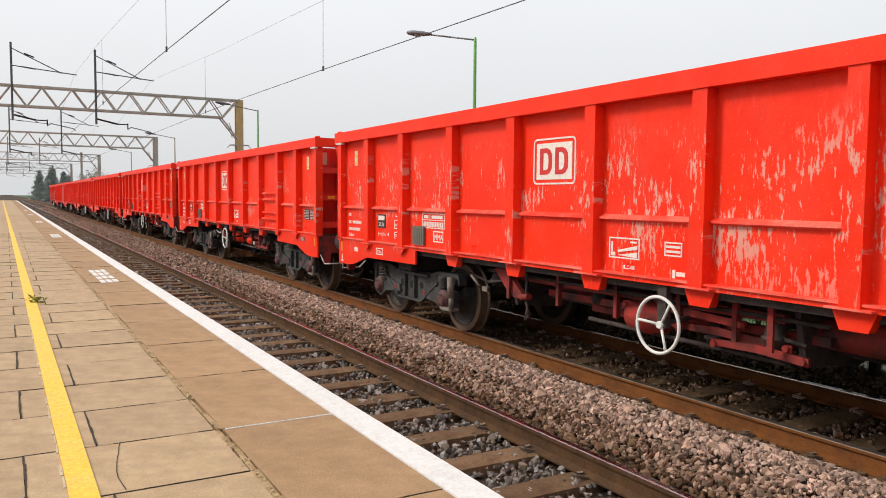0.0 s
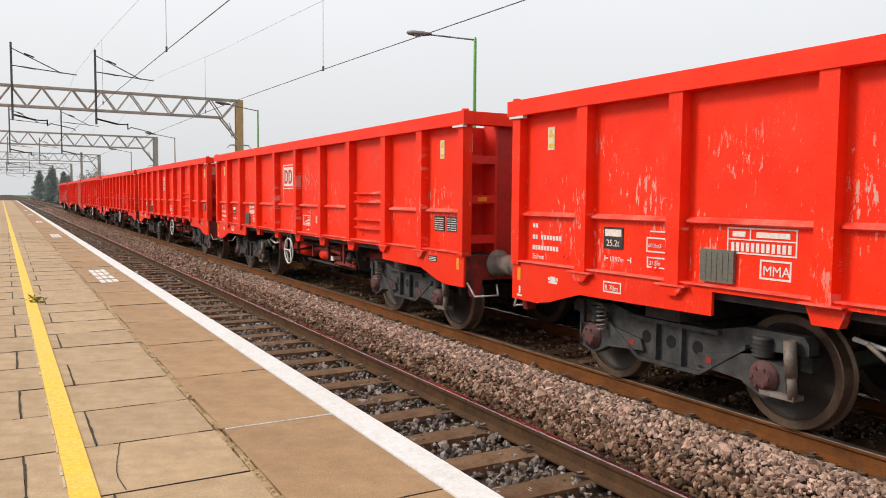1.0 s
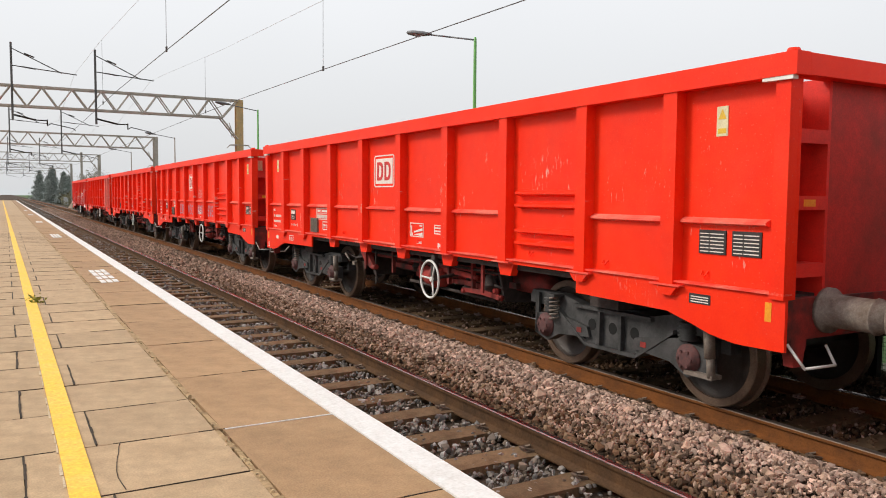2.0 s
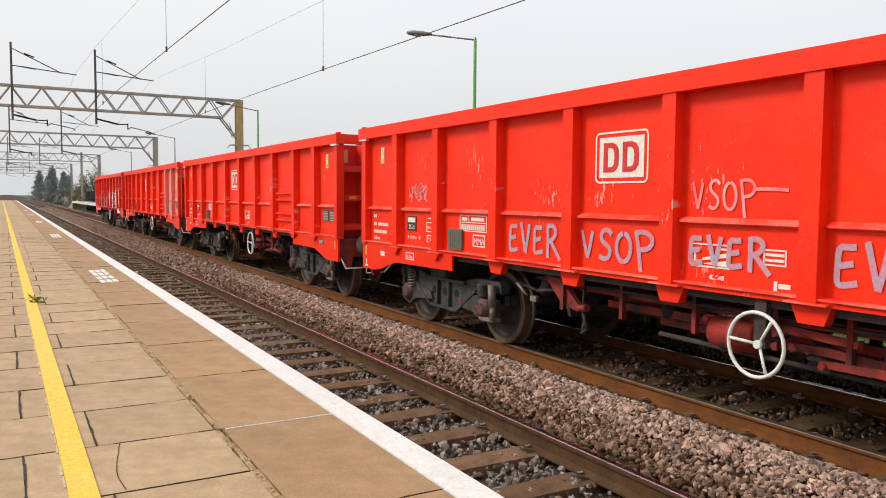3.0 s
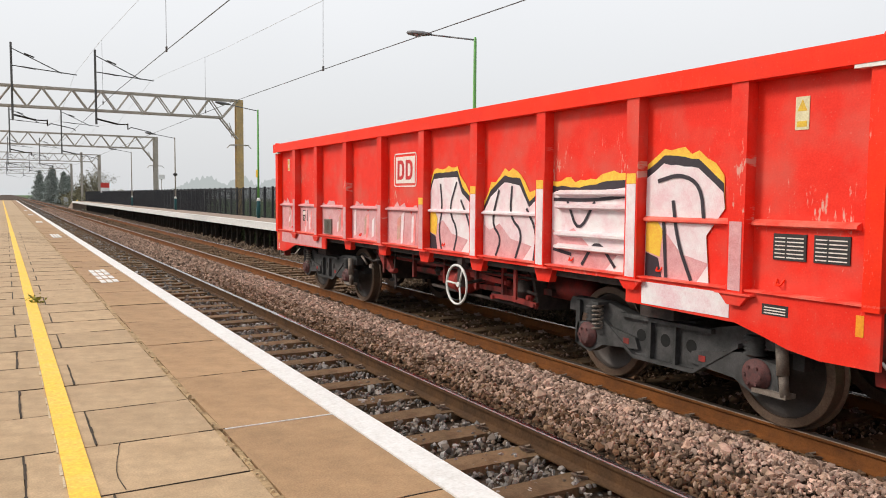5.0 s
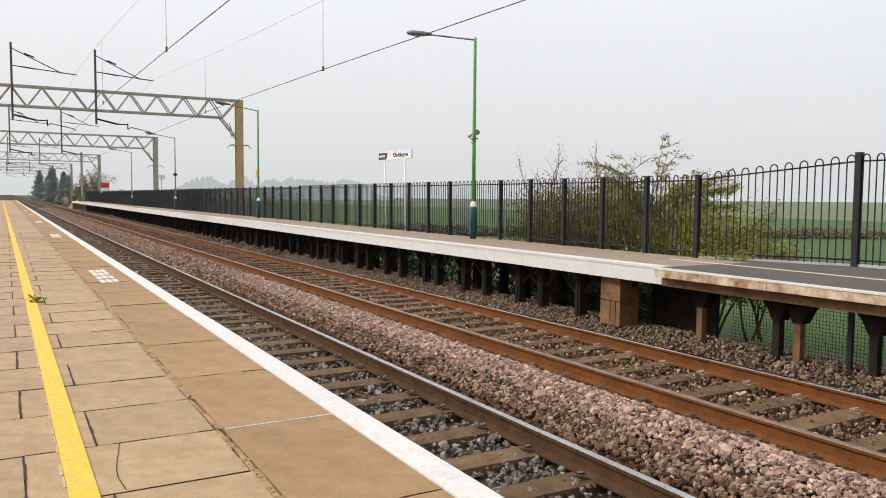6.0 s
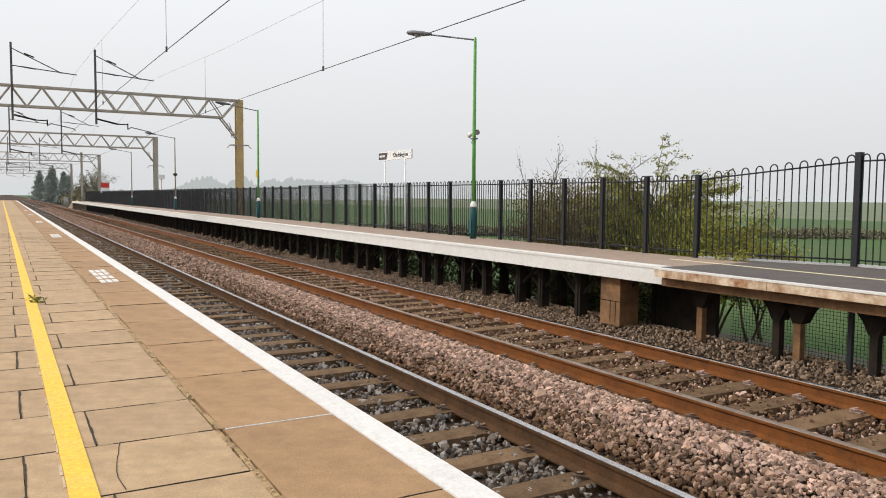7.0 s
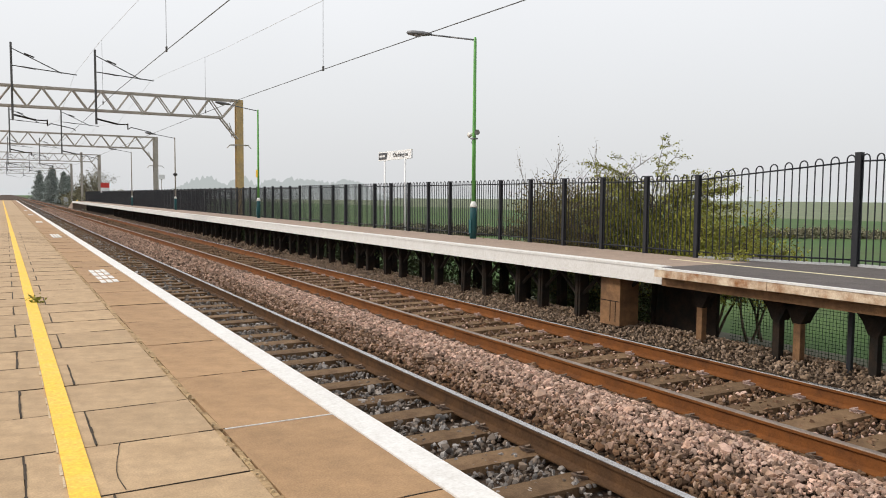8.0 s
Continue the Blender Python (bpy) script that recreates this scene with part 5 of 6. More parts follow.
PITCH_W, SPEED, FIRST = 13.4475, 18.13, 11.886
scraped = wagon_kind(RED_SCRAPED, 7.33, False, "red open wagon with heavily scraped paint on the rails")
plain = wagon_kind(RED, 7.33, False, "clean bright red open freight wagon on the rails")
barrel = wagon_kind(RED_CHIPPED, 5.95, True, "red open freight wagon with a red brake cylinder")
pale = wagon_kind(RED, 7.33, False, "red open wagon with bleached, rubbed end panels")
WAGONS = [scraped, barrel, None, None, None, plain, pale, None]
for i, src in ((2, barrel), (3, plain), (4, plain), (7, plain)):
    WAGONS[i] = copy_thing(src, Matrix())
for ob in pale.children:
    if ob.name.startswith(("side_panel", "waist_rail", "sill_plate", "stake")) and ob.data.materials:
        ys = [v.co.y for v in ob.data.vertices]
        if max(ys) < oy(9.9) and ob.matrix_basis == Matrix():
            ob.data.materials[0] = RED_PALE
tagged(WAGONS[4], "red open wagon with pale sprayed scribbles on its side")
for ob in WAGONS[7].children:
    if ob.name.startswith(("side_panel", "stake", "sill_plate")) and ob.matrix_basis == Matrix():
        ob.data = ob.data.copy()
        ob.data.materials[0] = RED_DULL
tagged(WAGONS[7], "last red wagon with large pink and white graffiti")


def spray(wagon, name, strokes, width, material, label, lift=0.0):
    """Freehand strokes of paint on the side that faces the platform; each stroke is a row of (distance from the rear, height)."""
    bm = bmesh.new()
    for layer, st in enumerate(strokes):
        face = -HW + 0.1175 - lift - layer * 0.0003
        for _ in range(2 if len(st) > 2 else 0):          # round the bends
            st = [st[0]] + [(a * u + c * (1 - u), b * u + d * (1 - u)) for (a, b), (c, d) in zip(st, st[1:]) for u in (0.75, 0.25)] + [st[-1]]
        pts = [Vector((oy(a), z)) for a, z in st]
        last = None
        for k, p in enumerate(pts):
            d = (pts[min(k + 1, len(pts) - 1)] - pts[max(k - 1, 0)]).normalized()
            nrm = Vector((-d.y, d.x)) * width / 2
            pair = [bm.verts.new((face, *(p + nrm))), bm.verts.new((face, *(p - nrm)))]
            if last:
                bm.faces.new((last[0], pair[0], pair[1], last[1]))
            last = pair
    return part(name, bm, material, wagon, label)


RING = [(0.4 + 0.36 * math.cos(a), 0.48 + 0.52 * math.sin(a)) for a in np.linspace(1.7, 7.8, 15)]
STROKES = {
    "E": [[(0.62, 1.0), (0.4, 0.97), (0.1, 1.0), (0.08, 0.5), (0.06, 0.02), (0.35, 0.03), (0.68, 0.1)], [(0.08, 0.5), (0.3, 0.53), (0.55, 0.58)]],
    "V": [[(0.0, 1.05), (0.18, 0.5), (0.34, -0.02)], [(0.34, -0.04), (0.5, 0.5), (0.62, 1.0)]],
    "R": [[(0.1, 1.0), (0.12, 0.5), (0.1, -0.1)], [(0.0, 0.95), (0.4, 1.02), (0.66, 0.86), (0.6, 0.64), (0.35, 0.5), (0.12, 0.44)], [(0.3, 0.48), (0.6, 0.2), (0.95, -0.15)]],
    "S": [[(0.72, 0.86), (0.56, 1.0), (0.3, 1.0), (0.14, 0.82), (0.22, 0.6), (0.48, 0.48), (0.66, 0.32), (0.6, 0.08), (0.36, -0.02), (0.08, 0.08)]],
    "O": [RING],
    "P": [[(0.08, 1.0), (0.2, 0.5), (0.34, -0.3)], [(0.02, 0.96), (0.5, 1.02), (0.86, 0.85), (0.84, 0.6), (0.6, 0.44), (0.24, 0.42)]],
}


def sprayed_word(word, o, z, w, h):
    """The letters of a sprayed word, one after another."""
    step = w / len(word)
    return [[(o + step * (k + 1.08 * a), z + h * b * (1.0 if k % 2 else 0.92)) for a, b in st] for k, c in enumerate(word) for st in STROKES[c]]


def scribble(o, z, w, h, n, seed):
    """Illegible strokes that wander to and fro over one another."""
    r = random.Random(seed)
    out = []
    for k in range(3):
        a, b, c, d = (r.uniform(0, 6.3) for _ in range(4))
        f, g = r.uniform(1.6, 2.6), r.uniform(3.2, 4.6)
        u0 = r.uniform(0, 0.25)
        out.append([(o + w * (u0 + (1 - u0) * u + 0.10 * math.sin(g * 6.28 * u + a) * math.sin(3.1 * u)),
                     z + h * (0.5 + 0.34 * math.sin(f * 6.28 * u + b) + 0.22 * math.sin(1.7 * g * 6.28 * u + c) * math.cos(4 * u + d)))
                    for u in np.linspace(0, 1, 6 * n)])
    return out


tags = WAGONS[4]
for word, o, z, w, h in (("EVER", 3.96, 1.23, 0.92, 0.30), ("VSOP", 5.22, 1.25, 0.98, 0.27), ("EVER", 6.60, 1.29, 0.78, 0.23), ("EVER", 7.90, 1.24, 0.90, 0.29)):
    spray(tags, "sprayed_word", sprayed_word(word, o, z, w, h), 0.045, TAG_BLUE, "pale violet sprayed word", 0.002)
spray(tags, "sprayed_word", sprayed_word("VSOP", 6.62, 1.74, 0.62, 0.22) + [[(7.22, 1.89), (7.38, 1.89), (7.52, 1.88)]], 0.026, TAG_PINK, "faint pink sprayed word")
for o, z, w, h, sd in ((1.4, 1.75, 0.6, 0.24, 6),):
    spray(tags, "sprayed_scribble", scribble(o, z, w, h, 8, sd), 0.018, TAG_PINK, "faint pink sprayed scribble")
for o0, o1, z0, z1 in ((10.28, 11.22, 1.15, 1.60),):
    bm = bmesh.new()
    rim_pts = [(o0 + 0.05, z0), (o1 - 0.12, z0 + 0.03), (o1, z0 + 0.12), (o1 - 0.04, z1 - 0.06), (o1 - 0.25, z1), (o0 + 0.3, z1 - 0.05), (o0 + 0.02, z1 - 0.1), (o0, z0 + 0.1)]
    prism(bm, [(oy(o), z) for o, z in rim_pts], -HW + 0.116, -HW + 0.1185)
    part("overpainted_patch", bm, TAG_GREY, pale, "rubbed beige patch painted over old markings")


def mural(wagon):
    """The big piece on the last wagon: angular letters in white and pink, edged in black and yellow, and a faded wash beside them."""
    face = -HW + 0.118
    r = random.Random(17)

    def patch(name, pts, material, lift, label):
        bm = bmesh.new()
        prism(bm, [(oy(o), z) for o, z in pts], face - lift, face - lift - 0.0015)
        part(name, bm, material, wagon, label)

    def rough(top, rise, jag):
        """The top edge of a painted field, raised and broken up; runs from the far end back."""
        out = []
        for (a, b), (c, d) in zip(top, top[1:]):
            n = max(2, int(abs(c - a) / 0.07))
            out += [(a + (c - a) * k / n, b + (d - b) * k / n + rise + r.uniform(-jag, jag)) for k in range(n)]
        return (out + [(top[-1][0], top[-1][1] + rise)])[::-1]
    # the faded wash over the rear panels
    for k, (o, w) in enumerate(((0.16, 0.95), (1.28, 1.02), (2.47, 1.20), (3.84, 1.17), (5.19, 1.15))):
        patch("graffiti_fill", [(o, 1.135), (o + w, 1.135)] + rough([(o, 1.62), (o + w * 0.35, 1.74), (o + w * 0.6, 1.60), (o + w, 1.70)], 0, 0.07), TAG_WASH, 0, "faded pink sprayed wash")
        for j in range(5):
            c = o + w * r.uniform(0.06, 0.86)
            z0, z1 = r.uniform(1.14, 1.3), r.uniform(1.4, 1.68)
            patch("graffiti_streak", [(c, z0), (c + r.uniform(0.05, 0.10), z0 + 0.03), (c + r.uniform(0.06, 0.14), z1), (c + 0.02, z1 - 0.05)], (TAG_GREY, TAG_WHITE, TAG_PINK)[(j + k) % 3], 0.002 + j * 0.0006, "pale rubbed streak")
    # the letters, panel by panel
    tops = [[(6.53, 1.93), (6.62, 2.08), (7.22, 2.10), (7.34, 1.90), (7.67, 1.70)], [(7.85, 1.68), (8.0, 1.86), (8.28, 2.02), (8.58, 1.98), (8.76, 1.74), (8.99, 1.88)],
            [(9.17, 1.90), (9.6, 1.88), (10.0, 1.93), (10.34, 1.95)], [(10.52, 2.02), (10.72, 2.14), (11.10, 2.10), (11.36, 1.90)]]
    for k, top in enumerate(tops):
        foot = [(top[0][0], 1.135), (top[-1][0] - (0.0 if k < 3 else 0.12), 1.135)] + ([] if k < 3 else [(11.20, 1.52), (11.38, 1.74)])
        for rise, jag, mt, lift, nm in ((0.10, 0.035, TAG_YELLOW, 0.0005, "ragged yellow sprayed halo"), (0.035, 0.008, TAG_BLACK, 0.003, "black sprayed edge"), (-0.035, 0.006, TAG_WHITE, 0.0055, "white and pink sprayed letter")):
            patch("graffiti_letter", foot + rough(top, rise, jag), mt, lift, nm)
        o, w = top[0][0], top[-1][0] - top[0][0]
        patch("graffiti_shade", [(o, 1.137), (o + w * 0.7, 1.137), (o + w * 0.85, 1.30), (o + w * 0.5, 1.36), (o + w * 0.3, 1.52), (o + w * 0.12, 1.44), (o, 1.5)], TAG_WASH, 0.0075, "pink sprayed shade")
    for o in (6.53, 10.53):
        patch("graffiti_corner", [(o, 1.36), (o + 0.17, 1.32), (o + 0.20, 1.54), (o + 0.10, 1.66), (o, 1.60)], TAG_YELLOW, 0.0095, "yellow sprayed corner")
        patch("graffiti_corner", [(o, 1.138), (o + 0.20, 1.138), (o + 0.15, 1.31), (o, 1.35)], TAG_BLACK, 0.0095, "black sprayed corner")
    spray(wagon, "graffiti_lines", [[(6.80, 1.98), (6.86, 1.66), (6.76, 1.40), (6.84, 1.15)], [(7.22, 2.0), (7.02, 1.64), (7.26, 1.40), (7.16, 1.15)], [(7.32, 1.78), (7.54, 1.50), (7.62, 1.15)],
                                    [(8.18, 1.90), (8.02, 1.52), (8.24, 1.36), (8.12, 1.15)], [(8.44, 1.94), (8.40, 1.60), (8.66, 1.44), (8.52, 1.15)], [(8.72, 1.70), (8.92, 1.45), (8.86, 1.15)],
                                    [(9.20, 1.80), (9.8, 1.79), (10.32, 1.84)], [(9.42, 1.79), (9.60, 1.46), (9.84, 1.78)], [(9.66, 1.17), (9.88, 1.44), (10.14, 1.18)], [(9.20, 1.30), (9.5, 1.26)],
                                    [(10.66, 1.96), (10.92, 2.02), (11.14, 1.92), (11.18, 1.62)], [(10.84, 1.80), (10.90, 1.46), (11.06, 1.15)], [(10.74, 1.62), (10.78, 1.15)]], 0.034, TAG_BLACK, "black sprayed lines", 0.011)
    for ob in wagon.children:
        if ob.name.startswith(("pressed_ribs", "waist_rail")) and ob.matrix_basis == Matrix():
            ys = [v.co.y for v in ob.data.vertices]
            if min(ys) > oy(10.4) and max(ys) < oy(0.1):
                ob.data = ob.data.copy()
                ob.data.materials[0] = TAG_WHITE if max(ys) < oy(6.4) else TAG_WASH


mural(WAGONS[7])
for c, mt in zip(CUTS[1:10], (TAG_WASH, TAG_WASH, TAG_WASH, TAG_WASH, TAG_WASH, TAG_WHITE, TAG_WHITE, TAG_WHITE, TAG_WASH)):
    top = 1.58 + 0.2 * random.random() if c < 6.6 or c > 11 else 1.8 + 0.15 * random.random()
    part("graffiti_on_stake", boxes((-HW + 0.011, -HW + 0.014, oy(c) - 0.056, oy(c) + 0.056, 1.13, top)), mt, WAGONS[7])
    if 6 < c < 11:
        part("graffiti_edge_on_stake", boxes((-HW + 0.0105, -HW + 0.0145, oy(c) - 0.056, oy(c) + 0.056, top + 0.002, top + 0.09)), TAG_YELLOW, WAGONS[7])


part("graffiti_on_sill", boxes((-HW + 0.050, -HW + 0.053, oy(2.6), oy(0.35), 0.91, 1.10)), TAG_WASH, WAGONS[7])
mural_skirt = boxes((-HW + 0.050, -HW + 0.053, oy(11.5), oy(10.55), 0.91, 1.10))
part("graffiti_on_sill", mural_skirt, TAG_WHITE, WAGONS[7])


def travelled(t):
    """How far the train has run; its speed wavers a little."""
    return SPEED * t + float(np.interp(t, (0, 0.5, 1.0, 1.5, 2.2, 3.0, 3.5, 4.0, 4.5, 5.2, 8.0), (0, -0.21, 0.33, -0.13, 0.12, 0.38, 0.09, 0.54, -0.02, 0.2, 0.3)))


def wagon_y(i, t):
    return FIRST - HL + PITCH_W * i - travelled(t)


# ---- overhead line ----
def gantry(y, top, right, name_label, low=None):
    """A lattice portal over all tracks, with drop posts and registration arms."""
    g = thing("overhead_gantry", name_label, "gantry", "overhead gantries")
    low = low or top - 0.88
    left = -15.0
    for x, mt in ((right, MAST if y < 50 else GALV), (left, GALV)):
        bm = bmesh.new()
        for s in (-1, 1):
            box(bm, x - 0.17, x + 0.17, y + s * 0.17 - 0.02, y + s * 0.17 + 0.02, -0.8, top + 0.04)
        box(bm, x - 0.012, x + 0.012, y - 0.15, y + 0.15, -0.8, top + 0.04)
        part("mast", bm, mt, g, "lichen-stained steel mast")
    for z in (top, low):
        for s in (-1, 1):
            bm = boxes((left + 0.17, right - 0.17 if z == top else right - 0.85, y + s * 0.22 - 0.035, y + s * 0.22 + 0.035, z - 0.045, z + 0.045))
            part("chord", bm, GALV, g)
    n = 20
    for s in (-1, 1):
        bm = bmesh.new()
        step = (right - 0.85 - left) / n
        for k in range(n):
            a = left + k * step
            rod(bm, (a, y + s * 0.22, low), (a + step / 2, y + s * 0.22, top), 0.032, seg=5)
            rod(bm, (a + step / 2, y + s * 0.22, top), (a + step, y + s * 0.22, low), 0.032, seg=5)
        rod(bm, (right - 0.85, y + s * 0.22, low), (right - 0.1, y + s * 0.2, top), 0.04, seg=5)
        part("lattice", bm, GALV, g)
        bm = bmesh.new()
        rod(bm, (right - 0.95, y + s * 0.2, low), (right - 0.1, y + s * 0.18, low - 1.05), 0.04, seg=5)
        rod(bm, (right - 0.55, y + s * 0.2, low - 0.25), (right - 0.3, y + s * 0.19, low - 0.95), 0.02, seg=5)
        part("knee_brace", bm, GALV, g)
    bm = bmesh.new()
    box(bm, right - 0.45, right + 0.45, y - 0.2, y + 0.2, low - 1.35, low - 1.31)
    for s in (-1, 1):
        rod(bm, (right + s * 0.45, y, low - 1.33), (right + s * 0.62, y, low - 1.5), 0.02, seg=5)
    part("anti_climb_guard", bm, GALV, g)
    for px, wx in ((0.36, 2.85), (3.72, TRACK)):
        bm = bmesh.new()
        box(bm, px - 0.045, px + 0.045, y - 0.30, y - 0.20, low - 0.65, top + 1.85)
        dp = part("drop_post", bm, WIRE, g, "dark upright post through the beam")
        bm = bmesh.new()
        rod(bm, (px, y - 0.25, top + 1.6), (wx - 0.5, y - 0.25, top + 0.66), 0.024, seg=6)
        rod(bm, (px, y - 0.25, top + 0.85), (wx + 0.1, y - 0.25, top + 0.64), 0.024, seg=6)
        part("catenary_arm", bm, WIRE, dp)
        for a, b, c, d in ((0.5, 1.41, 0.9, 1.26), (0.4, 0.82, 0.95, 0.76)):
            bm = bmesh.new()
            rod(bm, (px + a, y - 0.25, top + b), (px + c, y - 0.25, top + d), 0.032, seg=8)
            part("insulator", bm, INSULATOR, dp)
        bm = bmesh.new()
        z0 = low - 0.40
        rod(bm, (px, y - 0.25, z0), (px + 0.9, y - 0.25, z0 - 0.20), 0.045, seg=6)
        rod(bm, (px + 0.9, y - 0.25, z0 - 0.2), (px + 1.35, y - 0.25, z0 - 0.2), 0.03, seg=6)
        rod(bm, (px + 1.35, y - 0.25, z0 - 0.15), (px + 1.35, y - 0.25, z0 - 0.42), 0.03, seg=6)
        tube(bm, [(px + 1.35, y - 0.25, z0 - 0.42), (px + 1.5, y - 0.25, z0 - 0.32), (wx - 0.1, y - 0.25, z0 - 0.5), (wx, y - 0.25, z0 - 0.60)], 0.02, 6)
        part("registration_arm", bm, TRESTLE, dp)
    return g


GANTRIES = [(39.2, 6.56, 10.35), (64.2, 6.30, 10.35), (106, 6.75, 10.35), (153, 7.2, 10.35), (205, 7.4, 10.35)]
for y, top, right in GANTRIES:
    gantry(y, top, right, "grey steel lattice gantry carrying the overhead wires")


def extra_mast(x, y, h):
    g = thing("line_mast", "plain grey steel overhead-line mast", "mast")
    bm = bmesh.new()
    for s in (-1, 1):
        box(bm, x - 0.15, x + 0.15, y + s * 0.13 - 0.02, y + s * 0.13 + 0.02, -0.6, h)
    box(bm, x - 0.015, x + 0.015, y - 0.12, y + 0.12, -0.6, h)
    part("mast_section", bm, GALV, g)
    part("guard_ring", boxes((x - 0.4, x + 0.4, y - 0.2, y + 0.2, 3.9, 3.96)), GALV, g)


extra_mast(9.9, 126, 8.0)


def wires():
    for x, zs, cat in ((2.87, 4.62, ((-20, 6.2), (-2, 6.1), (20, 6.44), (28, 6.88), (39.2, 7.25))), (TRACK, 4.53, ((-20, 6.6), (0, 5.95), (16, 6.09), (25.5, 6.49), (35, 7.02), (39.2, 7.25)))):
        w = thing("overhead_wire", "thin dark contact wire with droppers over the track", "wire", "overhead wires")
        bm = bmesh.new()
        tube(bm, [(x, -20, zs - 0.15), (x, 8, zs - 0.06), (x, 16, zs + 0.07), (x, 24, zs + 0.17), (x, 39.2, zs + 0.2), (x, 64, zs + 0.2), (x, 106, zs + 0.3), (x, 205, zs + 0.5)], 0.0085, 5)
        part("contact_wire", bm, WIRE, w)
        bm = bmesh.new()
        tube(bm, [(x, a, b) for a, b in cat], 0.0045, 5)
        tube(bm, [(x, 39.2, 7.25), (x, 52, 6.2), (x, 64.2, 7.0), (x, 85, 6.0), (x, 106, 7.4)], 0.006, 5)
        part("catenary_wire", bm, STRIP, w)
        bm = bmesh.new()
        for y in (-4.0, 5.0, 16.3, 27.8):
            top = float(np.interp(y, [a for a, b in cat], [b for a, b in cat]))
            low = float(np.interp(y, [-20, 8, 16, 24, 39], [zs - 0.15, zs - 0.06, zs + 0.07, zs + 0.17, zs + 0.2]))
            rod(bm, (x, y, low - 0.02), (x, y, top), 0.005, seg=5)
            box(bm, x - 0.016, x + 0.016, y - 0.03, y + 0.03, low - 0.03, low + 0.07)
        part("dropper", bm, WIRE, w)


wires()


# ---- far platform: lamps, fence, signs ----
def lamp_post(x, y, reach, toward, extras):
    t = thing("platform_lamp", "green platform lamp post with teal base and grey lantern", "lamp post", "platform lamps")
    bm = bmesh.new()
    lathe(bm, [(FTOP, 0.075), (FTOP + 0.68, 0.075), (FTOP + 0.69, 0.07)], (x, y, 0), 14, "z")
    b = part("post_base", bm, LAMP_TEAL, t, "dark teal post base")
    part("base_door", boxes((x - 0.085, x - 0.07, y - 0.045, y + 0.045, FTOP + 0.12, FTOP + 0.42), soft_edge=0.005), LAMP_TEAL, b)
    bm = bmesh.new()
    lathe(bm, [(FTOP + 0.69, 0.082), (FTOP + 0.72, 0.082), (FTOP + 0.82, 0.045)], (x, y, 0), 14, "z")
    part("white_collar", bm, WHITE_BAR, t, "white painted collar")
    bm = bmesh.new()
    lathe(bm, [(FTOP + 0.8, 0.043), (3.2, 0.040), (5.24, 0.032), (5.28, 0.02)], (x, y, 0), 12, "z")
    part("post_shaft", bm, LAMP_GREEN if y < 40 else GALV, t)
    tip = Vector((x, y, 5.22)) + Vector(toward) * reach
    bm = bmesh.new()
    tube(bm, [(x, y, 5.22), tuple(Vector((x, y, 5.25)) + Vector(toward) * reach * 0.5), tuple(tip + Vector((0, 0, 0.06)))], 0.018, 8)
    part("bracket_arm", bm, LAMP_GREY, t)
    bm = bmesh.new()
    prof = [(-0.02, 0.03), (0.05, 0.065), (0.2, 0.10), (0.42, 0.11), (0.56, 0.08), (0.60, 0.02)]
    d = Vector(toward)
    side = d.cross(Vector((0, 0, 1))).normalized()
    rings = []
    for w, r in prof:
        c = tip + Vector((0, 0, 0.07)) + d * (w - 0.1)
        rings.append([bm.verts.new(c + side * r * math.cos(a) + Vector((0, 0, 1)) * r * 0.55 * math.sin(a)) for a in np.linspace(0, 2 * math.pi, 14, endpoint=False)])
    for a, c in zip(rings, rings[1:]):
        for i in range(14):
            bm.faces.new((a[i], a[(i + 1) % 14], c[(i + 1) % 14], c[i])).smooth = True
    bm.faces.new(rings[0])
    bm.faces.new(rings[-1])
    ln = part("lantern", bm, LAMP_GREY, t, "grey street-style lantern")
    bm = bmesh.new()
    c = tip + d * 0.22 + Vector((0, 0, 0.035))
    bmesh.ops.create_uvsphere(bm, u_segments=14, v_segments=8, radius=0.085, matrix=Matrix.Translation(c) @ Matrix.Diagonal((1, 1, 0.6, 1)))
    part("lantern_bowl", bm, LENS, ln)
    if extras == "speakers":
        for s in (-1, 1):
            bm = bmesh.new()
            a = Vector((x, y, 3.20)) + Vector((0, -s * 0.07, 0.0))
            rod(bm, a, a + Vector((-0.03, -s * 0.10, 0.02 * s)), 0.03, 0.062, 14)
            part("loudspeaker", bm, GREY_PLATE if s > 0 else WHITE_BAR, t, "small horn loudspeaker")
        bm = bmesh.new()
        tube(bm, [(x, y, 3.15), (x - 0.02, y + 0.07, 3.02), (x, y + 0.02, 2.9)], 0.008, 5)
        box(bm, x - 0.06, x + 0.06, y - 0.06, y + 0.06, 3.08, 3.11)
        part("speaker_bracket", bm, LAMP_GREY, t)
    if extras == "yellow":
        part("yellow_sign", boxes((x - 0.07, x - 0.055, y - 0.12, y + 0.12, 2.55, 2.85)), YELLOW_LABEL, t, "small yellow sign plate")
    if extras == "grey":
        bm = bmesh.new()
        lathe(bm, [(2.95, 0.02), (3.0, 0.13), (3.1, 0.13), (3.15, 0.02)], (x, y, 0), 12, "z")
        part("round_camera", bm, INSULATOR, t)
    return t


lamp_post(8.95, 14.42, 1.15, (-0.62, 0.77, 0.12), "speakers")
lamp_post(8.95, 31.0, 1.2, (-0.98, 0.1, 0.12), "yellow")
lamp_post(8.95, 48.6, 1.2, (-0.98, 0.1, 0.12), "grey")
lamp_post(8.95, 67.1, 1.2, (-0.98, 0.1, 0.12), "none")


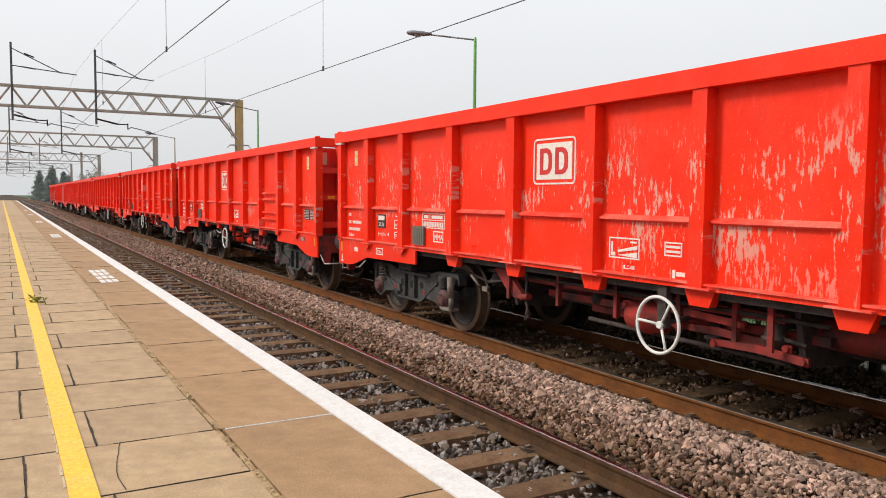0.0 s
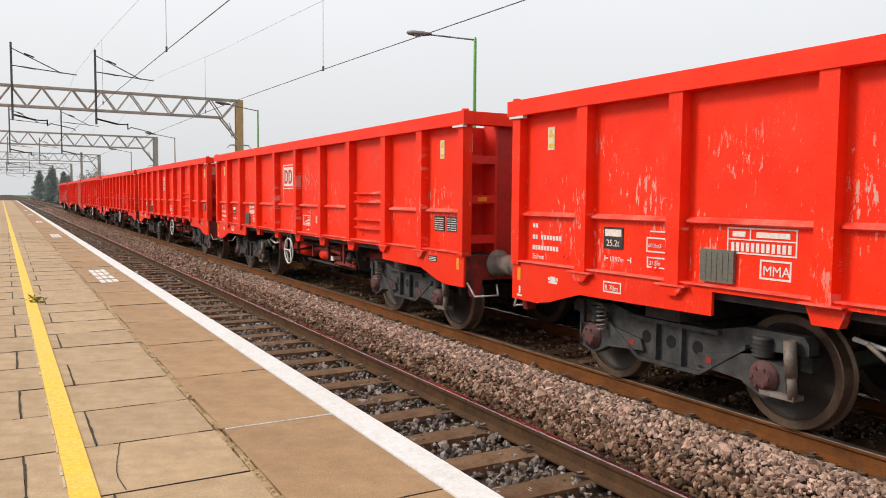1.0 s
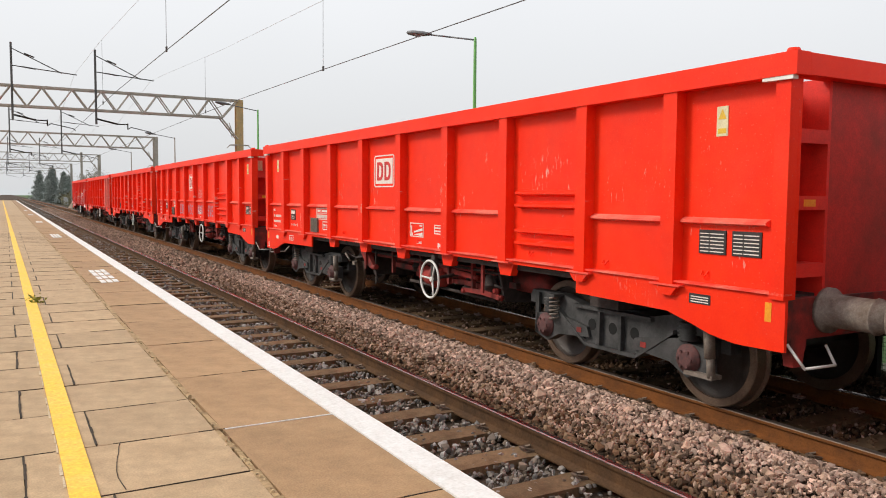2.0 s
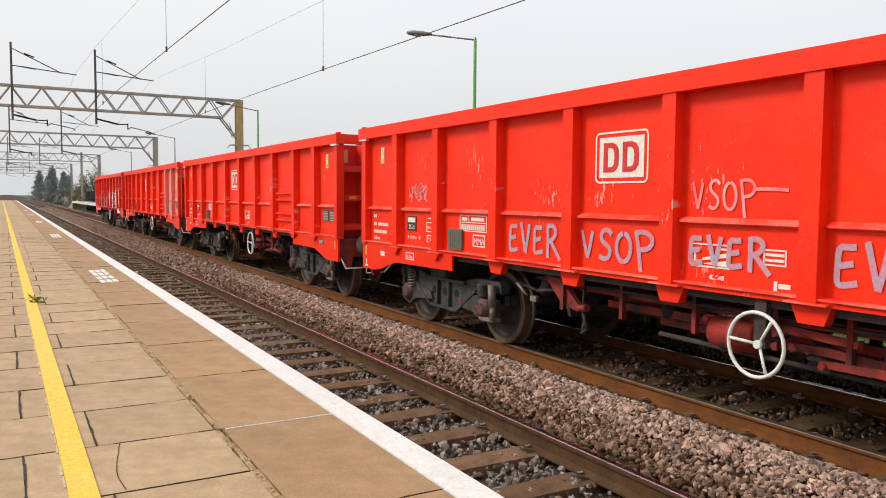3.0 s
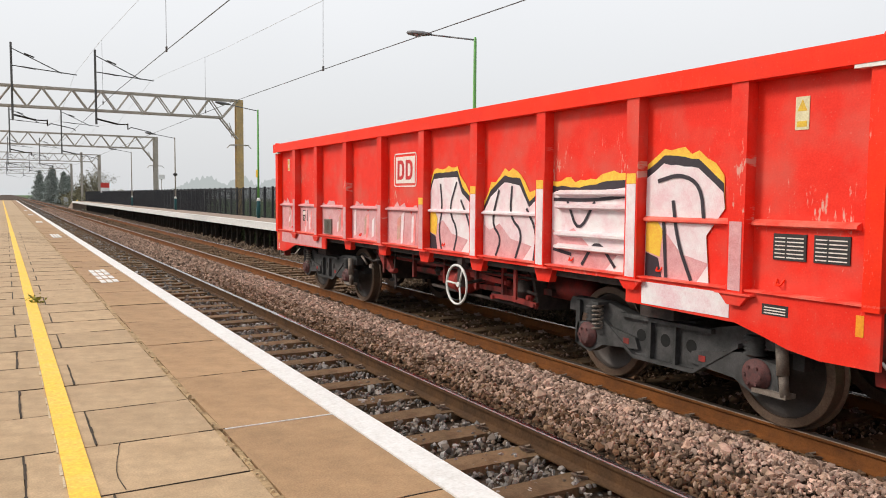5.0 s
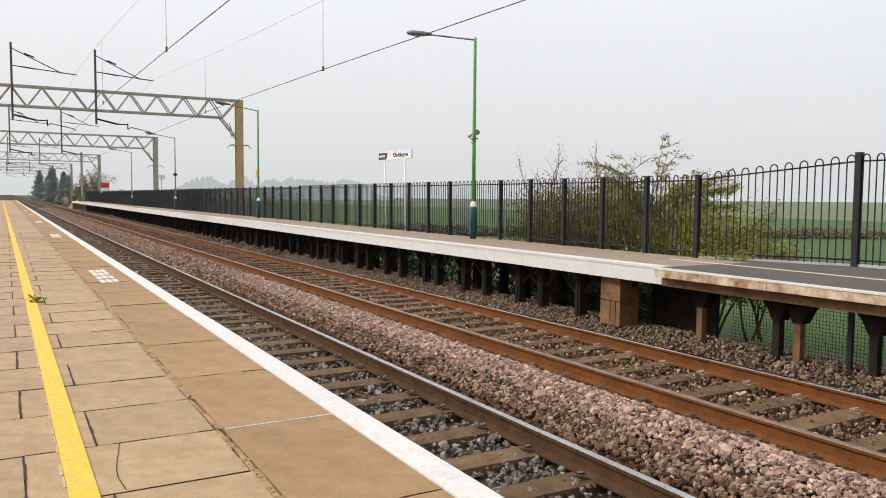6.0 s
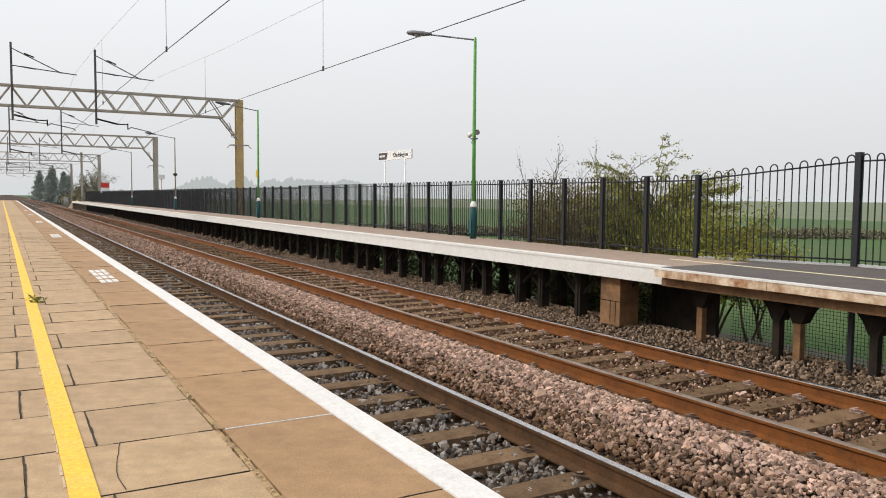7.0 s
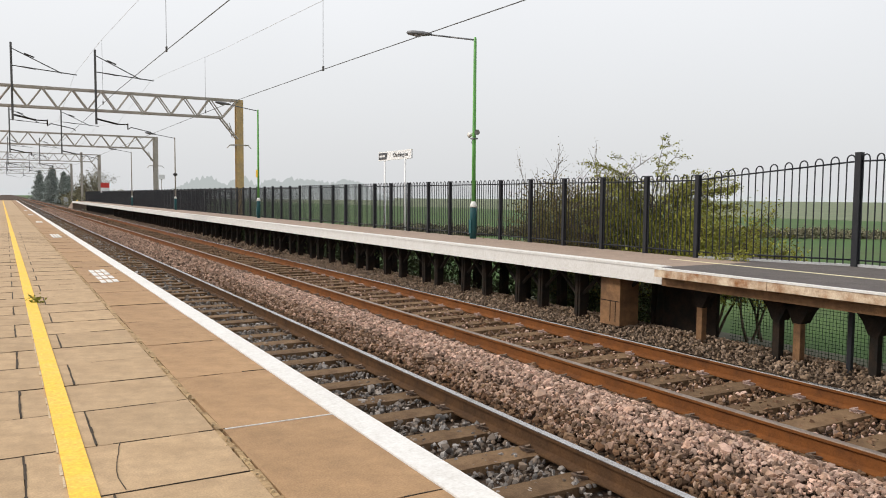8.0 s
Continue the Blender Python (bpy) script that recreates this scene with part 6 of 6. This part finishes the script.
def fence_panel(fence, p, q, z0, z1, count, meshes):
    """Rails and bow-topped bars between two posts; z0 and z1 are the heights of the top rail."""
    p, q = Vector(p), Vector(q)
    d = q - p
    bm = bmesh.new()
    rod(bm, (p.x, p.y, z0), (q.x, q.y, z1), 0.013, seg=6)
    part("fence_rail", bm, FENCE, fence)
    bm = bmesh.new()
    rod(bm, (p.x, p.y, FTOP + 0.09), (q.x, q.y, FTOP + 0.09), 0.013, seg=6)
    part("fence_rail", bm, FENCE, fence)
    for k in range(count):
        u = (k + 0.5) / count
        c = p + d * u
        zr = z0 + (z1 - z0) * u
        w = d.length / count / 2 * 0.5
        e = d.normalized() * w
        key = round(zr, 2), round(w, 3), round(math.atan2(d.y, d.x), 2)
        if key not in meshes:
            bm = bmesh.new()
            pts = [(e.x, e.y, FTOP + 0.03), (e.x, e.y, zr + 0.03)]
            for a in (30, 60, 90, 120, 150):
                pts.append((e.x * math.cos(radians(a)), e.y * math.cos(radians(a)), zr + 0.03 + w * 1.3 * math.sin(radians(a))))
            pts += [(-e.x, -e.y, zr + 0.03), (-e.x, -e.y, FTOP + 0.03)]
            tube(bm, pts, 0.0098, 5)
            meshes[key] = mesh_of("hoop", bm, FENCE)
        part("hoop", meshes[key], None, fence, m=pose(c.x, c.y, 0))


def fence():
    f = thing("bow_top_fence", "black bow-topped steel railing along the far platform", "fence")
    meshes = {}
    post = mesh_of("fence_post", boxes((-0.035, 0.035, -0.035, 0.035, FTOP - 0.1, 2.19), soft_edge=0.006), FENCE)
    tall = mesh_of("fence_post", boxes((-0.042, 0.042, -0.042, 0.042, FTOP - 0.1, 2.47), soft_edge=0.008), FENCE)
    y = 8.42
    ys = []
    while y < 27:
        ys.append(y)
        y += 1.09
    for a in ys:
        part("fence_post", post, None, f, m=pose(9.30, a, 0))
    for a, b in zip(ys, ys[1:]):
        fence_panel(f, (9.30, a), (9.30, b), 2.10, 2.10, 6, meshes)
    # farther panels: post, rails and bars joined
    far = bmesh.new()
    y = ys[-1]
    while y < 112:
        for k in range(1, 12):
            box(far, 9.292, 9.308, y + k * 0.0908, y + k * 0.0908 + 0.016, FTOP, 2.15)
        y += 1.09
        box(far, 9.265, 9.335, y - 0.035, y + 0.035, FTOP - 0.1, 2.19)
    box(far, 9.29, 9.31, ys[-1], 112, 2.08, 2.11)
    tagged(part("distant_railing", far, FENCE, f), kind="stuff")
    part("fence_post", tall, None, f, m=pose(10.15, 6.38, 0))
    fence_panel(f, (9.30, 8.42), (10.15, 6.38), 2.11, 2.35, 11, meshes)
    for k in range(3):
        part("fence_post", tall, None, f, m=pose(10.18, 6.38 - 2.15 * (k + 1), 0))
        fence_panel(f, (10.15 if not k else 10.18, 6.38 - 2.15 * k), (10.18, 6.38 - 2.15 * (k + 1)), 2.35, 2.35, 11, meshes)
    part("fence_foot_strip", (lambda bm: (prism(bm, [(9.36, 8.40), (10.21, 6.36), (10.15, 6.34), (9.30, 8.38)], FTOP, FTOP + 0.03, "z"), bm)[1])(bmesh.new()), STRIP, f)


fence()


def mesh_fence():
    t = thing("wire_mesh_fence", "thin green wire mesh below the platform", "fence")
    bm = bmesh.new()
    for k in range(102):
        y = 3.0 + k * 0.05
        rod(bm, (9.75, y, -0.55), (9.75, y, 0.75), 0.0038, seg=3)
    for k in range(26):
        rod(bm, (9.75, 3.0, -0.5 + k * 0.05), (9.75, 8.1, -0.5 + k * 0.05), 0.0032, seg=3)
    part("mesh_panel", bm, MESH_GREEN, t)
    for y in (3.0, 5.1, 7.2):
        bm = bmesh.new()
        rod(bm, (9.75, y, -0.7), (9.75, y, 0.8), 0.045, seg=8)
        part("mesh_post", bm, TRESTLE, t)


mesh_fence()


def station_sign():
    t = thing("station_name_sign", "white station name board with grey letters on posts", "sign")
    x, y0, y1 = 9.55, 18.55, 20.65
    part("board", boxes((x - 0.02, x + 0.02, y0, y1, 2.85, 3.10), soft_edge=0.006), SIGN_WHITE, t)
    bm = bmesh.new()
    prism(bm, [(y1 - 0.03, 2.88), (y1 - 0.03, 3.07), (y1 - 0.62, 3.07), (y1 - 0.54, 2.88)], x - 0.027, x - 0.021)
    bl = part("operator_block", bm, SIGN_GREY, t, "dark grey block")
    part("block_bars", boxes((x - 0.032, x - 0.028, y1 - 0.45, y1 - 0.10, 2.95, 3.0)), SIGN_WHITE, bl)
    me = text_mesh("board_lettering", "Cheddington", 0.175, SIGN_GREY)
    part("board_lettering", me, None, t, "grey station name lettering", m=pose(x - 0.026, y1 - 0.98, 2.925, 0, 0, -90))
    for y in (y0 + 0.4, y1 - 0.4):
        bm = bmesh.new()
        rod(bm, (x, y, FTOP - 0.9), (x, y, 2.86), 0.026, seg=10)
        part("sign_post", bm, SIGN_WHITE, t)


station_sign()


def small_sign(name, label, x, y, z0, z1, w, colours, post=True):
    t = thing(name, label, "sign")
    h = (z1 - z0) / len(colours)
    for k, c in enumerate(colours):
        part("sign_plate", boxes((x - w / 2, x + w / 2, y - 0.02, y + 0.02, z0 + k * h + 0.002, z0 + (k + 1) * h)), c, t)
    bm = bmesh.new()
    rod(bm, (x, y + 0.04, -0.1), (x, y + 0.04, z1 - 0.05), 0.03, seg=8)
    part("sign_post", bm, GALV, t)


small_sign("warning_sign", "red and white warning sign at the platform ramp", 9.62, 93, 2.0, 3.1, 0.9, (SIGN_WHITE, SIGN_RED))
small_sign("white_notice", "small white notice on a post behind the fence", 10.4, 62, 3.0, 3.35, 0.5, (SIGN_WHITE,))


def lineside():
    t = thing("yellow_lineside_post", "yellow bracket by the far end of the line", "post")
    bm = bmesh.new()
    rod(bm, (8.3, 120, -0.1), (8.8, 120, 1.0), 0.1, seg=6)
    rod(bm, (8.8, 120, 1.0), (8.8, 120, -0.1), 0.1, seg=6)
    part("bracket", bm, YELLOW_LABEL, t)
    t = thing("lineside_cabinet", "pale grey lineside equipment cabinet", "cabinet")
    part("cabinet_body", boxes((9.9, 10.7, 168, 168.6, -0.4, 1.2), soft_edge=0.03), STRIP, t)
    part("cabinet_door", boxes((9.95, 10.65, 167.97, 168.0, -0.2, 1.1)), STRIP, t)


lineside()


# ---- planting ----
def leaf_cloud(name, centres, per, spread, size, material, seed):
    """Many small two-sided leaves round the given points."""
    r = np.random.default_rng(seed)
    c = np.repeat(np.asarray(centres, float), per, axis=0)
    n = len(c)
    c = c + r.normal(size=(n, 3)) * spread
    u = r.normal(size=(n, 3))
    u /= np.linalg.norm(u, axis=1)[:, None]
    v = np.cross(u, r.normal(size=(n, 3)))
    v /= np.linalg.norm(v, axis=1)[:, None]
    s = (size * r.uniform(0.6, 1.4, n))[:, None]
    bend = np.cross(u, v) * s * 0.25
    p = np.stack([c - u * s, c + v * s * 0.55 + bend, c + u * s, c - v * s * 0.55 + bend], 1).reshape(-1, 3)
    f = np.arange(4 * n).reshape(n, 4)
    f = np.concatenate([f[:, [0, 1, 2]], f[:, [0, 2, 3]]])
    return raw_mesh(name, p, f, material)


def branchy(base, height, limbs, seed, lean=(0, 0), thick=0.03, twigs=5):
    """Stems that fork into thin twigs; returns the wood and the twig points."""
    r = random.Random(seed)
    bm = bmesh.new()
    tips = []

    def grow(p, d, length, rad, depth):
        steps = 4
        for k in range(steps):
            d = (d + Vector((r.uniform(-.22, .22), r.uniform(-.22, .22), r.uniform(-.06, .14)))).normalized()
            q = p + d * length / steps
            rod(bm, p, q, rad * (1 - k * 0.18), rad * (1 - (k + 1) * 0.18), 5)
            p = q
            tips.append((tuple(p), depth))
            if depth < 2 and k >= 1:
                for _ in range(2):
                    nd = (d + Vector((r.uniform(-.9, .9), r.uniform(-.9, .9), r.uniform(-.2, .5)))).normalized()
                    grow(p, nd, length * r.uniform(0.3, 0.55), rad * 0.45, depth + 1)
    for k in range(limbs):
        b = Vector(base) + Vector((r.uniform(-.5, .5) * lean[0], r.uniform(-1, 1) * lean[1], 0))
        grow(b, Vector((r.uniform(-.35, .35), r.uniform(-.85, .85), 1)).normalized(), height * r.uniform(0.6, 1.0), thick, 0)
    return bm, tips


def bush(label, base, height, limbs, seed, lean, leaf_mat, per, low_mat):
    t = thing("hedgerow_bush", label, "bush")
    bm, tips = branchy(base, height, limbs, seed, lean)
    part("branchwork", bm, BARK, t)
    rt = random.Random(seed + 5)
    bm = bmesh.new()
    for k in range(170 if height > 1.5 else 24):
        p = Vector((base[0] + rt.gauss(0, 0.35) * lean[0], base[1] + rt.uniform(-1.2, 1.2) * lean[1], 0))
        d = Vector((rt.uniform(-.3, .3), rt.uniform(-.5, .5), 1)).normalized()
        n, seg = height * rt.uniform(0.5, 1.15) - 0.9, 5
        root = Vector((base[0] + rt.uniform(-.12, .12), max(base[1], 11.3) + rt.uniform(-.3, .3), base[2]))
        p.z = 0.34
        rod(bm, root, p, 0.013, 0.011, 4)
        for j in range(seg):
            q = p + d * n / seg
            rod(bm, p, q, 0.011 - j * 0.0016, 0.011 - (j + 1) * 0.0016, 4)
            p, d = q, (d + Vector((rt.uniform(-.3, .3), rt.uniform(-.35, .35), rt.uniform(-.15, .05)))).normalized()
    tagged(part("twig_tangle", bm, BARK, t), kind="stuff")
    outer = [p for p, d in tips if d >= 1 and p[2] > 0.6]
    part("crown", leaf_cloud("crown", outer, per, 0.055, 0.019, leaf_mat, seed), None, t)
    r = np.random.default_rng(seed)
    low = np.stack([base[0] + r.normal(0, 0.35 * lean[0], 1000), base[1] + r.uniform(-1.15, 1.15, 1000) * lean[1], -0.6 + r.beta(1.2, 1.3, 1000) * (height * 1.08)], -1)
    low = low[(low[:, 2] > 0.34) | (low[:, 1] > 11.0)]
    part("undergrowth", leaf_cloud("undergrowth", low, 40, 0.19, 0.025, low_mat, seed + 1), None, t)


bush("spring hawthorn with fresh yellow-green leaves behind the fence", (10.9, 10.4, -0.6), 1.95, 11, 11, (1.0, 1.2), LEAF, 10, LEAF)
bush("half-bare thorn bush tangled behind the fence", (10.9, 13.3, -0.6), 2.4, 15, 23, (1.0, 1.4), LEAF_DARK, 1, LEAF_DARK)
bush("low green bramble spilling past the fence corner", (11.1, 9.0, -0.6), 1.35, 6, 29, (0.8, 0.7), LEAF, 6, LEAF)


def hawthorn_sprays(base, seed):
    """The upper limbs of the hawthorn, reaching out in flat leafy sprays."""
    t = thing("hawthorn_tree", "young hawthorn with flat sprays of fresh leaves behind the fence", "tree")
    r = random.Random(seed)
    bm, pts = bmesh.new(), []
    rod(bm, base, (base[0], base[1], 1.5), 0.05, 0.03, 7)
    for k in range(42):
        p = Vector((base[0] + r.uniform(-.15, .15), base[1] + r.uniform(-.15, .15), r.uniform(1.1, 1.7)))
        out = r.uniform(-1.3, 1.3)
        d = Vector((0.87 * out + r.uniform(-.25, .25), -0.5 * out + r.uniform(-.5, .5), r.uniform(0.35, 1.0))).normalized()
        n, seg = r.uniform(1.0, 1.7), 7
        for j in range(seg):
            q = p + d * n / seg
            rod(bm, p, q, 0.014 - j * 0.0016, 0.0125 - j * 0.0016, 4)
            for _ in range(3 if j else 0):
                e = Vector((d[0] + r.uniform(-.7, .7), d[1] + r.uniform(-.7, .7), r.uniform(-.12, .3))).normalized() * r.uniform(0.10, 0.34)
                rod(bm, q, q + e, 0.0045, 0.002, 3)
                pts += [q + e * f for f in (0.4, 0.7, 1.0)]
            p, d = q, (d + Vector((r.uniform(-.15, .15), r.uniform(-.2, .2), r.uniform(-.28, .06)))).normalized()
    part("branchwork", bm, BARK, t)
    part("crown", leaf_cloud("crown", np.array([tuple(p) for p in pts]), 6, 0.028, 0.021, LEAF, seed), None, t)


hawthorn_sprays((10.9, 10.85, -0.6), 77)


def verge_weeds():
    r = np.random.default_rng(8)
    # dark leaves that also fill in the gloom under the deck
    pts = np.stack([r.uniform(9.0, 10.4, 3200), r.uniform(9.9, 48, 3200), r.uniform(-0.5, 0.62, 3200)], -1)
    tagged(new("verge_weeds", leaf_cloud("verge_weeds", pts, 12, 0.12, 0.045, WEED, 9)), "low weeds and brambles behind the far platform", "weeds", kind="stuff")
    pts = np.stack([r.uniform(9.25, 9.6, 60), r.uniform(7.6, 8.8, 60), r.uniform(FTOP, FTOP + 0.06, 60)], -1)
    tagged(new("fence_foot_weeds", leaf_cloud("fence_foot_weeds", pts, 12, 0.05, 0.02, LEAF, 10)), "green weeds round the foot of the fence", "weeds", kind="stuff")
    pts = np.stack([r.uniform(0.15, 0.23, 8), r.uniform(7.1, 7.2, 8), r.uniform(PLAT, PLAT + 0.02, 8)], -1)
    tagged(new("platform_weed", leaf_cloud("platform_weed", pts, 14, 0.02, 0.014, LEAF, 12)), "small weed growing in a platform joint", "weed")


verge_weeds()


def hedge(name, label, a, b, height, width, material, seed, count, scale=1.0):
    r = np.random.default_rng(seed)
    u = r.uniform(0, 1, count)
    p = np.asarray(a)[None] + (np.asarray(b) - np.asarray(a))[None] * u[:, None]
    wave = 0.6 + 0.4 * np.sin(u * 40 + seed) * np.sin(u * 17)
    p = p + np.stack([r.normal(0, width, count), r.normal(0, width, count), r.uniform(0, 1, count) * height * (0.6 + 0.4 * wave)], -1)
    return tagged(new(name, leaf_cloud(name, p, 10, 0.35 * scale, 0.28 * scale, material, seed)), label, "hedge", kind="stuff")


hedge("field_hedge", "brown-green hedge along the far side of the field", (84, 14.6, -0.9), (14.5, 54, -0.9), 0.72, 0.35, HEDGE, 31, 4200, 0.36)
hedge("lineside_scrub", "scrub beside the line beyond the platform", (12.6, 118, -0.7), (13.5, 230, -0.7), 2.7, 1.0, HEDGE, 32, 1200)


def conifer(x, y, h, w, seed):
    t = thing("conifer", "conifer beside the railway in a haze-paled tone", "tree", "lineside trees")
    bm = bmesh.new()
    rod(bm, (x, y, -0.9), (x, y, h * 0.9), 0.22, 0.04, 8)
    part("trunk", bm, BARK, t)
    r = np.random.default_rng(seed)
    n = 700
    u = r.beta(1.1, 1.5, n)
    a = r.uniform(0, 6.283, n)
    rad = (1 - u) ** 0.8 * w * r.uniform(0.3, 1.0, n) * (0.75 + 0.25 * np.sin(u * 34))
    p = np.stack([x + rad * np.cos(a), y + rad * np.sin(a), -0.2 + u * (h + 0.2)], -1)
    part("crown", leaf_cloud("crown", p, 8, 0.22, 0.22, CONIFER, seed), None, t)


for x, y, h, w, sd in ((9.7, 205, 8.2, 2.6, 1), (11.9, 200, 6.8, 2.3, 2), (13.4, 208, 6.2, 2.2, 3), (9.9, 290, 9.5, 4.2, 4), (12.8, 300, 8, 4.0, 5)):
    conifer(x, y, h, w, sd)


def bare_tree(x, y, h, seed):
    t = thing("bare_tree", "leafless spring tree by the line", "tree", "lineside trees")
    bm, tips = branchy((x, y, -0.8), h, 5, seed, (1, 1), 0.12)
    part("branchwork", bm, BARK, t)
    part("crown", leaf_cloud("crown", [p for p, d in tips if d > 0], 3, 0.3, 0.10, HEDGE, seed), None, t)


bare_tree(13.6, 150, 5.0, 3)
bare_tree(12.4, 156, 4.4, 4)


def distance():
    """Self-lit sheets at the horizon for misty woods and rises."""
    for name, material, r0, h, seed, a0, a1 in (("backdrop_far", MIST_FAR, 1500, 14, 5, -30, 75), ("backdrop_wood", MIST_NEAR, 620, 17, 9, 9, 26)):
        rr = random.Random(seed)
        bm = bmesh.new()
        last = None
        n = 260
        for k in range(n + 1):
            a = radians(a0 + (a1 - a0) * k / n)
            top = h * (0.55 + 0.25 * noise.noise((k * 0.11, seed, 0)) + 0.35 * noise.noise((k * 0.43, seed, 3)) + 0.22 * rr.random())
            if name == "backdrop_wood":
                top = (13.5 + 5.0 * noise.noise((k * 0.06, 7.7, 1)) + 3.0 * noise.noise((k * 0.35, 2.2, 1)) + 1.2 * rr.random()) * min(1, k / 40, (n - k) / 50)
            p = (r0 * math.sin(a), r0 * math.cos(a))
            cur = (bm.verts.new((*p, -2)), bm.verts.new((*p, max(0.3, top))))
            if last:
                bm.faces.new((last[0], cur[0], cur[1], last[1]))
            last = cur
        tagged(part(name, bm, material), "glowing backdrop sheet of misty distant trees", "backdrop", kind="structure")


distance()


# ---- what moves ----
def motions():
    steps = [k * 0.25 for k in range(33)]
    ticks = [k / FPS for k in range(int(8.0 * FPS) + 1)]
    for i, w in enumerate(WAGONS):
        walk(w, [(t, pose(TRACK, wagon_y(i, t), 0)) for t in steps])
        for ws in [c for c in w.children if c.name.startswith("wheelset")]:
            y = ws.matrix_basis.translation.y
            walk(ws, [(t, Matrix.Translation((0, y, WHEEL_R)) @ Matrix.Rotation(travelled(t) / WHEEL_R, 4, "X")) for t in ticks])


motions()
